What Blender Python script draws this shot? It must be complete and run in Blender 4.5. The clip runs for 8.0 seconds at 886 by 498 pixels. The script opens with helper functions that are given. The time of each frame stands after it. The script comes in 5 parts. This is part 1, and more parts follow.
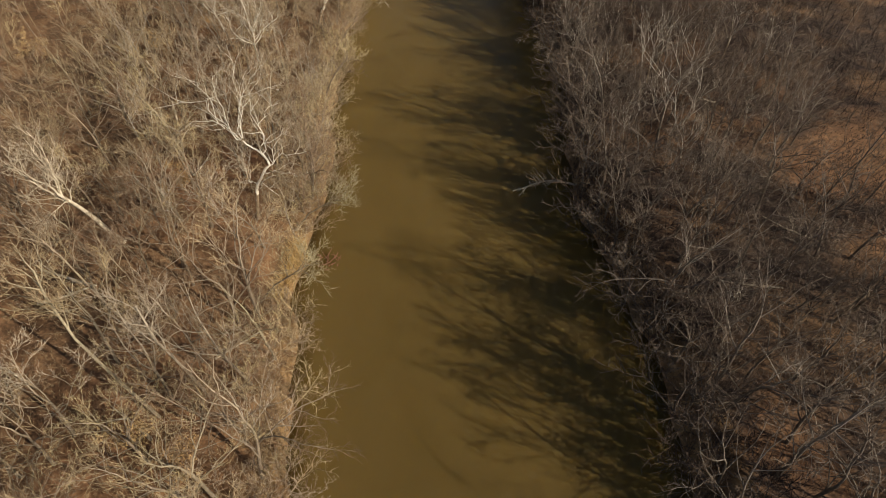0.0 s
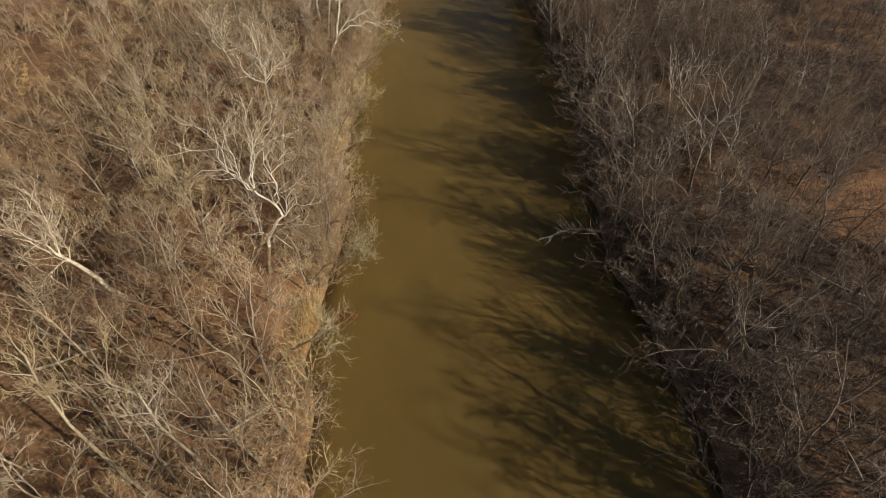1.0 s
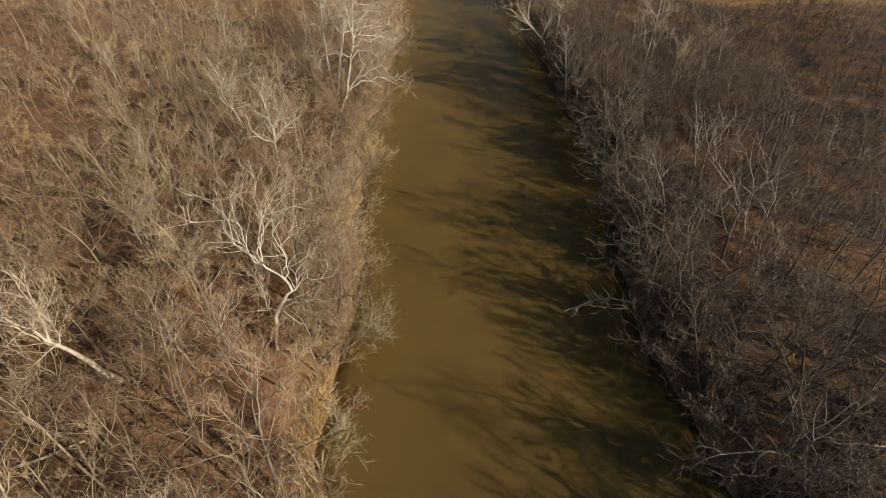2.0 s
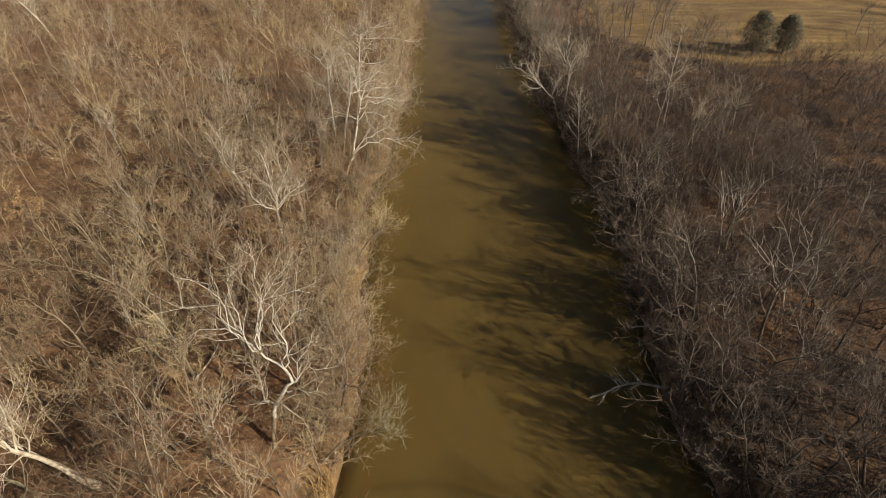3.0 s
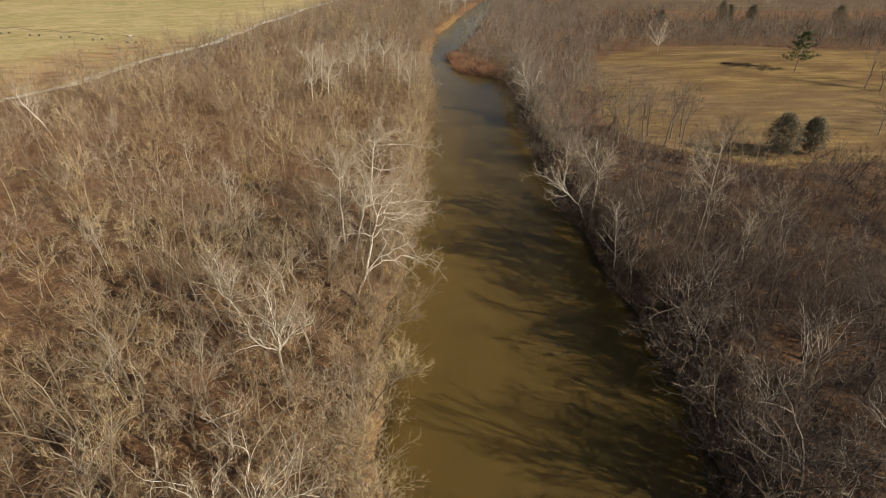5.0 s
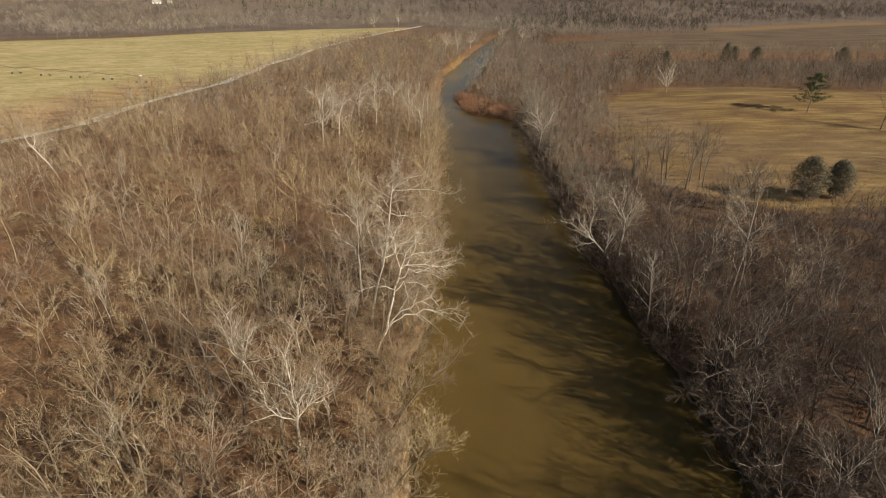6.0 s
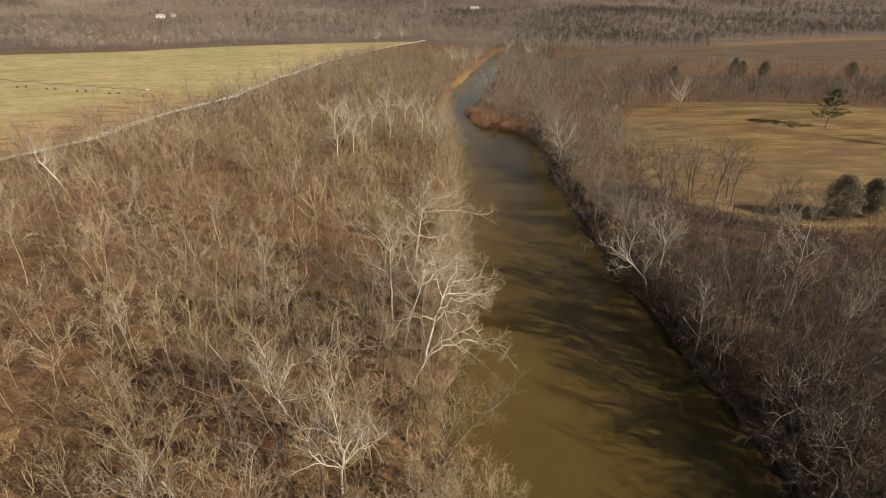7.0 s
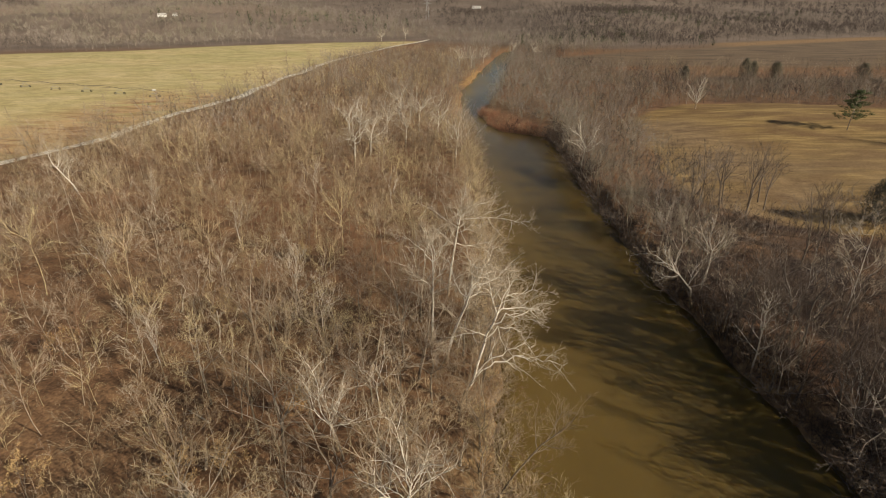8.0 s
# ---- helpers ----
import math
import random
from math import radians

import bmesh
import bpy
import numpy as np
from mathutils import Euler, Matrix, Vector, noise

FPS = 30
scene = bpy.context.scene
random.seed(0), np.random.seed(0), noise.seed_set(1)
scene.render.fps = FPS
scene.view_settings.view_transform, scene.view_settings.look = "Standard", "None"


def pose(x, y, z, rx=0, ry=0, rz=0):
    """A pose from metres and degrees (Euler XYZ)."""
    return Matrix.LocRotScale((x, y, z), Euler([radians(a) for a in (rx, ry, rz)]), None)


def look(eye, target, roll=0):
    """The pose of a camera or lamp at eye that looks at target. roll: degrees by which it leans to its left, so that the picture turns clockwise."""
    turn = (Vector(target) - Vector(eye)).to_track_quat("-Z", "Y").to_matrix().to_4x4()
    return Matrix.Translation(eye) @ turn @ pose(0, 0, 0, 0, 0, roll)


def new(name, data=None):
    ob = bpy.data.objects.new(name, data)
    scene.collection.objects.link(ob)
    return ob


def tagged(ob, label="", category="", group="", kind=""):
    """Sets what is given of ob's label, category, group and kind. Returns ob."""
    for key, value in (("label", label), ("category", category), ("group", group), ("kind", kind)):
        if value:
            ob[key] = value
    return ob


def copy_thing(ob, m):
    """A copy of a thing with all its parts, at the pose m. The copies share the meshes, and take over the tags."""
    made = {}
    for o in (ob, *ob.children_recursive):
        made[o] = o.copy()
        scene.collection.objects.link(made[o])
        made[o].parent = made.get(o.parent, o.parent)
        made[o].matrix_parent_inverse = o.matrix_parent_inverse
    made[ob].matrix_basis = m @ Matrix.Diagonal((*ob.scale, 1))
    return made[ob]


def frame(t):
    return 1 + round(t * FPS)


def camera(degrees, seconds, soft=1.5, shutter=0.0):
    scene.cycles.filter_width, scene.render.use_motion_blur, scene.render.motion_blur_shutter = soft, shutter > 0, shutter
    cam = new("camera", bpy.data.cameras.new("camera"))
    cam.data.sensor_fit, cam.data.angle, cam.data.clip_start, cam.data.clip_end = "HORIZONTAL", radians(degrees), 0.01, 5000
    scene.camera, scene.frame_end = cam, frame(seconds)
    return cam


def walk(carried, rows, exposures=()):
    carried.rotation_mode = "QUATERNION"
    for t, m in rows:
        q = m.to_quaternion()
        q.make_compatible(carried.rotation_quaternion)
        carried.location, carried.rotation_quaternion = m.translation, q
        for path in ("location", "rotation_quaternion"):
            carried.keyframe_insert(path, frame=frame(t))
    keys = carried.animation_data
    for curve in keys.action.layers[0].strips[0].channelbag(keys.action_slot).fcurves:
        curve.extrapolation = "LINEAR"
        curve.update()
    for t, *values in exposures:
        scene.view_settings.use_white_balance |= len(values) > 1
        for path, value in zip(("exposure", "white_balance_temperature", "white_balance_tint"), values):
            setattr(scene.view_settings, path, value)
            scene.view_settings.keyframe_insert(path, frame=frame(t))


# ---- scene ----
cam = camera(76.8, 8.0, soft=1.0)
METRES, EYE, TILT, LEAN, TURN = 65.0, 59.5, -46.7, 0.0, 0.0
ROWS = [
    (0.0, 0.0, 0.0, 0.0, -0.0, 0.0, -0.0),
    (0.5, -0.0246, 0.0416, 0.0428, 0.05, 0.88, -0.04),
    (1.0, -0.0499, 0.0801, 0.0818, 0.04, 1.76, -0.03),
    (1.5, -0.073, 0.118, 0.122, 0.05, 3.41, -0.04),
    (3.0, -0.1171, 0.235, 0.2478, 0.18, 9.77, -0.03),
    (3.5, -0.1325, 0.2774, 0.2897, 0.14, 11.87, -0.01),
    (4.0, -0.1487, 0.3187, 0.3331, 0.09, 13.88, 0.05),
    (4.5, -0.166, 0.3596, 0.3762, 0.05, 15.87, 0.06),
    (6.0, -0.2495, 0.4658, 0.4885, 0.13, 21.56, -0.17),
    (6.5, -0.2974, 0.4969, 0.5202, 0.1, 22.49, -0.21),
    (7.0, -0.3529, 0.5252, 0.5496, 0.01, 22.82, -0.16),
    (7.5, -0.4121, 0.5522, 0.5765, -0.09, 22.78, -0.14),
    (8.0, -0.4731, 0.5775, 0.6016, -0.15, 22.78, -0.13),
]
walk(cam, [(t, pose(0, 0, EYE, TILT, LEAN, TURN) @ pose(METRES * x, METRES * y, METRES * z, 90 + pitch, roll, yaw)) for t, x, y, z, yaw, pitch, roll in ROWS])

# ---- world, sun ----
SUN_EL, SUN_ROT = radians(27.5), radians(120)
world = bpy.data.worlds.new("sky")
scene.world = world
world.use_nodes = True
wn = world.node_tree
sky = wn.nodes.new("ShaderNodeTexSky")
sky.sky_type = "NISHITA"
sky.sun_disc = False
sky.sun_elevation, sky.sun_rotation = SUN_EL, SUN_ROT
sky.air_density, sky.dust_density = 1.0, 1.5
wn.links.new(sky.outputs[0], wn.nodes["Background"].inputs[0])
wn.nodes["Background"].inputs[1].default_value = 0.055
sun_data = bpy.data.lights.new("sun", "SUN")
sun_data.energy, sun_data.angle, sun_data.color = 5.7, radians(0.6), (1.0, 0.88, 0.70)
sun = new("sun", sun_data)
sun_way = Vector((math.sin(SUN_ROT) * math.cos(SUN_EL), math.cos(SUN_ROT) * math.cos(SUN_EL), math.sin(SUN_EL)))
sun.matrix_world = look(sun_way * 300, (0, 0, 0))


# ---- materials ----
def shader(name):
    m = bpy.data.materials.new(name)
    m.use_nodes = True
    nt = m.node_tree
    b = nt.nodes["Principled BSDF"]
    b.inputs["Specular IOR Level"].default_value = 0.25
    return m, nt, b


def ramp(nt, source, stops):
    r = nt.nodes.new("ShaderNodeValToRGB")
    while len(r.color_ramp.elements) < len(stops):
        r.color_ramp.elements.new(0.5)
    for e, (p, c) in zip(r.color_ramp.elements, stops):
        e.position, e.color = p, (*c, 1)
    nt.links.new(source, r.inputs[0])
    return r.outputs[0]


def fuzz(nt, scale, detail=4.0, coords=None, stretch=None):
    n = nt.nodes.new("ShaderNodeTexNoise")
    n.inputs["Scale"].default_value, n.inputs["Detail"].default_value = scale, detail
    if coords is None:
        coords = nt.nodes.new("ShaderNodeNewGeometry").outputs["Position"]
    if stretch:
        mp = nt.nodes.new("ShaderNodeMapping")
        mp.inputs["Scale"].default_value = stretch[:3]
        if len(stretch) > 3:
            mp.inputs["Rotation"].default_value = (0, 0, stretch[3])
        nt.links.new(coords, mp.inputs[0])
        coords = mp.outputs[0]
    nt.links.new(coords, n.inputs["Vector"])
    return n.outputs[0]


def mix(nt, fac, a, b, kind="MIX"):
    x = nt.nodes.new("ShaderNodeMix")
    x.data_type, x.blend_type = "RGBA", kind
    for socket, value in ((x.inputs[0], fac), (x.inputs[6], a), (x.inputs[7], b)):
        if isinstance(value, (int, float)):
            socket.default_value = value
        elif isinstance(value, tuple):
            socket.default_value = (*value, 1)
        else:
            nt.links.new(value, socket)
    return x.outputs[2]


def calc(nt, op, a, b):
    x = nt.nodes.new("ShaderNodeMath")
    x.operation, x.use_clamp = op, True
    for socket, value in ((x.inputs[0], a), (x.inputs[1], b)):
        if isinstance(value, (int, float)):
            socket.default_value = value
        else:
            nt.links.new(value, socket)
    return x.outputs[0]


def bump(nt, bsdf, height, strength, distance):
    b = nt.nodes.new("ShaderNodeBump")
    b.inputs["Strength"].default_value, b.inputs["Distance"].default_value = strength, distance
    nt.links.new(height, b.inputs["Height"])
    nt.links.new(b.outputs[0], bsdf.inputs["Normal"])


def attribute(nt, name):
    a = nt.nodes.new("ShaderNodeAttribute")
    a.attribute_name = name
    return a.outputs["Fac"]


def wood(name, stops, rough=0.85, single=True, grain=3.0, foot=False):
    """Bark or twigs; the colour differs from tree to tree, by the object's chance or by the mesh's own tone."""
    m, nt, b = shader(name)
    own = nt.nodes.new("ShaderNodeObjectInfo").outputs["Random"] if single else attribute(nt, "tone")
    base = ramp(nt, own, stops)
    n = fuzz(nt, grain, 3)
    col = mix(nt, 0.55, base, ramp(nt, n, [(0.3, (0.35, 0.33, 0.3)), (0.65, (1.0, 1.0, 1.0))]), "MULTIPLY")
    # Darker trunk foot: mossy old bark with shade beneath the crown painted in.
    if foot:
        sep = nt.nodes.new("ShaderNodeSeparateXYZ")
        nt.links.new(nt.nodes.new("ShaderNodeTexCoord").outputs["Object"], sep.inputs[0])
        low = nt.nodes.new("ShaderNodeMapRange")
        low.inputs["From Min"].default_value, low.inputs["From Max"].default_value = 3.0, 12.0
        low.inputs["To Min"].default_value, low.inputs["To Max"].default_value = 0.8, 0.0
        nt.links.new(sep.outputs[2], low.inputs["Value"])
        mossy_shade = ramp(nt, fuzz(nt, 2.5, 4), [(0.35, (0.10, 0.078, 0.056)), (0.65, (0.19, 0.15, 0.11))])
        col = mix(nt, low.outputs[0], col, mossy_shade)
    nt.links.new(col, b.inputs["Base Color"])
    b.inputs["Roughness"].default_value = rough
    return m


GREYS = [(0.0, (0.34, 0.28, 0.22)), (0.25, (0.44, 0.35, 0.25)), (0.5, (0.48, 0.41, 0.33)), (0.75, (0.42, 0.36, 0.24)), (1.0, (0.34, 0.25, 0.18))]
TWIGS = [(0.0, (0.165, 0.108, 0.068)), (0.14, (0.58, 0.45, 0.28)), (0.28, (0.21, 0.138, 0.085)), (0.42, (0.57, 0.48, 0.365)), (0.56, (0.25, 0.165, 0.105)), (0.7, (0.61, 0.5, 0.285)), (0.84, (0.28, 0.21, 0.14)), (1.0, (0.24, 0.14, 0.085))]
# Dark right-bank wood with its self-shade mixed into the colours.
DARK_SHADED = [(0.0, (0.052, 0.037, 0.029)), (0.17, (0.22, 0.172, 0.133)), (0.34, (0.063, 0.043, 0.034)), (0.5, (0.38, 0.31, 0.245)), (0.66, (0.084, 0.058, 0.045)), (0.83, (0.26, 0.193, 0.134)), (1.0, (0.07, 0.05, 0.042))]
DARK_SHADED_BARK = [(0.0, (0.17, 0.14, 0.12)), (0.5, (0.32, 0.275, 0.235)), (0.75, (0.14, 0.108, 0.09)), (1.0, (0.19, 0.15, 0.125))]
dark_shaded_bark = wood("dark_shaded_bark", DARK_SHADED_BARK, foot=True)
dark_bark = wood("dark_bark", [(0.0, (0.22, 0.175, 0.135)), (1.0, (0.3, 0.24, 0.185))])
dark_shaded_twig = wood("dark_shaded_twig", DARK_SHADED)
# Shade among the right bank's undergrowth, painted as near-black brown.
shade_brush = wood("shade_brush", [(0.0, (0.045, 0.032, 0.028)), (0.4, (0.07, 0.049, 0.04)), (0.7, (0.047, 0.034, 0.029)), (1.0, (0.1, 0.062, 0.042))], single=False)
dark_shaded_far = wood("dark_shaded_far", DARK_SHADED, single=False)
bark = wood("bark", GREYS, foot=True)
twig = wood("twig", TWIGS)
bark_far = wood("bark_far", GREYS, single=False)
twig_far = wood("twig_far", TWIGS, single=False)
brush_mat = wood("brush", [(0.0, (0.27, 0.17, 0.10)), (0.4, (0.36, 0.26, 0.15)), (0.7, (0.38, 0.31, 0.2)), (1.0, (0.24, 0.13, 0.08))], single=False)
red_brush = wood("red_brush", [(0.0, (0.32, 0.155, 0.095)), (0.35, (0.48, 0.265, 0.155)), (0.6, (0.30, 0.16, 0.10)), (0.8, (0.54, 0.39, 0.24)), (1.0, (0.28, 0.16, 0.11))], single=False)
reed_mat = wood("dry_reed", [(0.0, (0.68, 0.47, 0.2)), (1.0, (0.5, 0.33, 0.15))], single=False)
hill_mat = wood("hill_wood", [(0.0, (0.105, 0.085, 0.072)), (0.2, (0.27, 0.225, 0.19)), (0.45, (0.36, 0.31, 0.26)), (0.75, (0.29, 0.265, 0.19)), (1.0, (0.30, 0.235, 0.19))], single=False, grain=0.2)
green_far = wood("evergreen_far", [(0.0, (0.05, 0.065, 0.03)), (1.0, (0.08, 0.09, 0.04))], single=False)
needle = wood("needle", [(0.0, (0.085, 0.11, 0.045)), (1.0, (0.12, 0.145, 0.06))])
cedar_leaf = wood("cedar_leaf", [(0.0, (0.12, 0.112, 0.078)), (1.0, (0.165, 0.15, 0.105))])
olive_twig = wood("olive_twig", [(0.0, (0.50, 0.43, 0.26)), (1.0, (0.44, 0.40, 0.27))])
dead_leaf = wood("dead_leaf", [(0.0, (0.48, 0.33, 0.16)), (1.0, (0.42, 0.26, 0.12))])


def sycamore_bark(name, dull, pale):
    """White upper bark that flakes off brown plates towards the ground."""
    m, nt, b = shader(name)
    co = nt.nodes.new("ShaderNodeTexCoord").outputs["Object"]
    sep = nt.nodes.new("ShaderNodeSeparateXYZ")
    nt.links.new(co, sep.inputs[0])
    low = nt.nodes.new("ShaderNodeMapRange")
    low.inputs["From Min"].default_value, low.inputs["From Max"].default_value = 0.3, 5.0
    low.inputs["To Min"].default_value, low.inputs["To Max"].default_value = 0.98, 0.3
    nt.links.new(sep.outputs[2], low.inputs["Value"])
    plates = fuzz(nt, 1.6, 5)
    flake = calc(nt, "GREATER_THAN", low.outputs[0], calc(nt, "ADD", calc(nt, "MULTIPLY", plates, 1.6), -0.3))
    fine = ramp(nt, fuzz(nt, 9, 3), [(0.3, dull), (0.7, pale)])
    brown = ramp(nt, fuzz(nt, 6, 4), [(0.3, (0.2, 0.14, 0.09)), (0.7, (0.4, 0.31, 0.2))])
    nt.links.new(mix(nt, flake, fine, brown), b.inputs["Base Color"])
    b.inputs["Roughness"].default_value = 0.75
    bump(nt, b, plates, 0.4, 0.05)
    return m


white_bark = sycamore_bark("sycamore_bark", (0.6, 0.55, 0.46), (0.84, 0.79, 0.69))
grey_bark = sycamore_bark("grey_sycamore_bark", (0.46, 0.41, 0.35), (0.68, 0.63, 0.55))
white_twig = wood("sycamore_twig", [(0.0, (0.52, 0.43, 0.32)), (1.0, (0.44, 0.36, 0.26))])


def ground_material():
    """Leaf litter and painted shade under the trees, hay field, meadow and bare soil by the masks of the mesh."""
    m, nt, b = shader("ground")
    big, mid, fine = fuzz(nt, 0.03, 5), fuzz(nt, 0.25, 5), fuzz(nt, 2.2, 6)
    litter = ramp(nt, mid, [(0.25, (0.11, 0.068, 0.04)), (0.45, (0.185, 0.112, 0.063)), (0.6, (0.265, 0.16, 0.088)), (0.8, (0.205, 0.132, 0.077))])
    litter = mix(nt, ramp(nt, big, [(0.45, (0, 0, 0)), (0.65, (1, 1, 1))]), litter, mix(nt, 0.35, litter, (0.27, 0.13, 0.065)))
    litter = mix(nt, 0.7, litter, ramp(nt, fine, [(0.3, (0.35, 0.33, 0.3)), (0.7, (1.25, 1.2, 1.1))]), "MULTIPLY")
    hay_n = fuzz(nt, 0.03, 8, stretch=(1.0, 2.2, 1, -0.35))
    hay = ramp(nt, hay_n, [(0.3, (0.45, 0.36, 0.165)), (0.47, (0.53, 0.425, 0.205)), (0.6, (0.61, 0.49, 0.265)), (0.78, (0.50, 0.40, 0.19))])
    green = ramp(nt, fuzz(nt, 0.009, 4), [(0.42, (0, 0, 0)), (0.6, (1, 1, 1))])
    hay = mix(nt, calc(nt, "MULTIPLY", green, 0.38), hay, (0.34, 0.335, 0.125))
    soil = calc(nt, "MULTIPLY", attribute(nt, "soil"), ramp(nt, fuzz(nt, 0.05, 5, stretch=(1, 3, 1, -0.9)), [(0.32, (0, 0, 0)), (0.52, (1, 1, 1))]))
    hay = mix(nt, 0.6, hay, ramp(nt, fuzz(nt, 0.16, 5, stretch=(1, 1.6, 1, -0.35)), [(0.35, (0.72, 0.72, 0.68)), (0.65, (1.2, 1.2, 1.2))]), "MULTIPLY")
    hay = mix(nt, soil, hay, mix(nt, ramp(nt, fuzz(nt, 0.06, 5, stretch=(1, 2.5, 1, -0.9)), [(0.5, (0, 0, 0)), (0.62, (1, 1, 1))]), (0.5, 0.335, 0.165), (0.3, 0.17, 0.08)))
    mow = fuzz(nt, 0.06, 5, stretch=(1.0, 6.0, 1, 0.2))
    meadow = ramp(nt, mow, [(0.3, (0.165, 0.11, 0.043)), (0.5, (0.275, 0.18, 0.068)), (0.7, (0.385, 0.27, 0.112))])
    meadow = mix(nt, ramp(nt, fuzz(nt, 0.035, 4, stretch=(1, 2.5, 1)), [(0.45, (0, 0, 0)), (0.62, (0.9, 0.9, 0.9))]), meadow, (0.175, 0.105, 0.046))
    meadow = mix(nt, attribute(nt, "rough"), meadow, ramp(nt, fuzz(nt, 0.12, 6, stretch=(1, 2.5, 1)), [(0.35, (0.17, 0.11, 0.06)), (0.65, (0.31, 0.215, 0.11))]))
    pale = ramp(nt, fuzz(nt, 0.02, 5, stretch=(1, 3, 1)), [(0.35, (0.12, 0.085, 0.055)), (0.65, (0.2, 0.142, 0.088))])
    grain = ramp(nt, fuzz(nt, 1.2, 6), [(0.3, (0.72, 0.7, 0.66)), (0.7, (1.15, 1.15, 1.15))])
    litter = mix(nt, calc(nt, "MULTIPLY", attribute(nt, "russet"), 0.3), litter, ramp(nt, fuzz(nt, 0.9, 5), [(0.35, (0.20, 0.095, 0.05)), (0.65, (0.38, 0.19, 0.10))]))
    # Tree shade on the right bank, painted as darker litter through its mask.
    litter_shade = calc(nt, "MULTIPLY", attribute(nt, "litter_shade"), ramp(nt, fuzz(nt, 0.11, 4), [(0.36, (0.1, 0.1, 0.1)), (0.58, (0.97, 0.97, 0.97))]))
    litter = mix(nt, litter_shade, litter, ramp(nt, fuzz(nt, 1.1, 5), [(0.35, (0.042, 0.03, 0.024)), (0.65, (0.095, 0.065, 0.05))]))
    litter = mix(nt, calc(nt, "MULTIPLY", attribute(nt, "hill"), 0.85), litter, ramp(nt, fuzz(nt, 0.02, 6), [(0.35, (0.14, 0.115, 0.093)), (0.65, (0.21, 0.17, 0.138))]))
    col = mix(nt, attribute(nt, "field"), litter, mix(nt, 0.8, hay, grain, "MULTIPLY"))
    col = mix(nt, attribute(nt, "meadow"), col, mix(nt, 0.8, meadow, grain, "MULTIPLY"))
    col = mix(nt, attribute(nt, "pale"), col, mix(nt, 0.8, pale, grain, "MULTIPLY"))
    bank_soil = ramp(nt, fuzz(nt, 0.7, 6), [(0.35, (0.16, 0.095, 0.05)), (0.65, (0.36, 0.23, 0.11))])
    col = mix(nt, attribute(nt, "bank"), col, bank_soil)
    nt.links.new(col, b.inputs["Base Color"])
    b.inputs["Roughness"].default_value = 0.95
    bump(nt, b, fuzz(nt, 1.5, 8), 0.7, 0.25)
    return m


ground_mat = ground_material()


def water_material():
    """Opaque silt-brown river water with a faint ripple."""
    m, nt, b = shader("muddy_water")
    silt = ramp(nt, fuzz(nt, 0.05, 4, stretch=(1, 0.4, 1)), [(0.35, (0.13, 0.088, 0.026)), (0.65, (0.155, 0.106, 0.034))])
    nt.links.new(silt, b.inputs["Base Color"])
    b.inputs["Subsurface Weight"].default_value = 1.0
    b.inputs["Subsurface Radius"].default_value = (1.0, 0.8, 0.4)
    b.inputs["Subsurface Scale"].default_value = 2.2
    b.inputs["Roughness"].default_value = 0.06
    b.inputs["IOR"].default_value = 1.26
    b.inputs["Specular IOR Level"].default_value = 0.32
    bump(nt, b, fuzz(nt, 0.9, 4, stretch=(1, 0.6, 1)), 0.2, 0.06)
    return m


water_mat = water_material()


def plain(name, a, c, scale, rough=0.8, metal=0.0):
    m, nt, b = shader(name)
    nt.links.new(ramp(nt, fuzz(nt, scale, 5), [(0.35, a), (0.65, c)]), b.inputs["Base Color"])
    b.inputs["Roughness"].default_value, b.inputs["Metallic"].default_value = rough, metal
    return m


gravel_mat = plain("gravel", (0.62, 0.56, 0.45), (0.82, 0.77, 0.66), 0.25)
tyre_mat = plain("tyre", (0.02, 0.02, 0.02), (0.04, 0.035, 0.03), 3)
steel_mat = plain("galvanised_steel", (0.35, 0.35, 0.34), (0.5, 0.5, 0.48), 1.5, 0.5, 0.6)
dark_pipe = plain("weathered_pipe", (0.10, 0.09, 0.075), (0.17, 0.15, 0.12), 0.8, 0.6)
white_paint = plain("white_paint", (0.74, 0.73, 0.7), (0.82, 0.81, 0.78), 1.0)
roof_mat = plain("roof_sheet", (0.42, 0.40, 0.37), (0.55, 0.52, 0.48), 0.6)
dead_wood = plain("dead_wood", (0.34, 0.28, 0.2), (0.66, 0.58, 0.45), 1.2)
glass_mat = plain("window_glass", (0.03, 0.035, 0.04), (0.05, 0.055, 0.06), 1.0, 0.1)


# ---- the lie of the land ----
def value_noise(x, y, scale, seed):
    x, y = np.asarray(x, float) / scale, np.asarray(y, float) / scale
    ix, iy = np.floor(x), np.floor(y)
    fx, fy = x - ix, y - iy
    fx, fy = fx * fx * (3 - 2 * fx), fy * fy * (3 - 2 * fy)

    def h(a, b):
        s = np.sin(a * 127.1 + b * 311.7 + seed * 74.7) * 43758.5453
        return s - np.floor(s)
    top = h(ix, iy) * (1 - fx) + h(ix + 1, iy) * fx
    low = h(ix, iy + 1) * (1 - fx) + h(ix + 1, iy + 1) * fx
    return top * (1 - fy) + low * fy


def fbm(x, y, scale, seed, octaves=4):
    total, gain, norm = 0.0, 1.0, 0.0
    for i in range(octaves):
        total = total + gain * value_noise(x, y, scale / 2 ** i, seed + i * 13)
        norm += gain
        gain *= 0.5
    return total / norm


def smooth(a, b, v):
    t = np.clip((np.asarray(v, float) - a) / (b - a), 0, 1)
    return t * t * (3 - 2 * t)


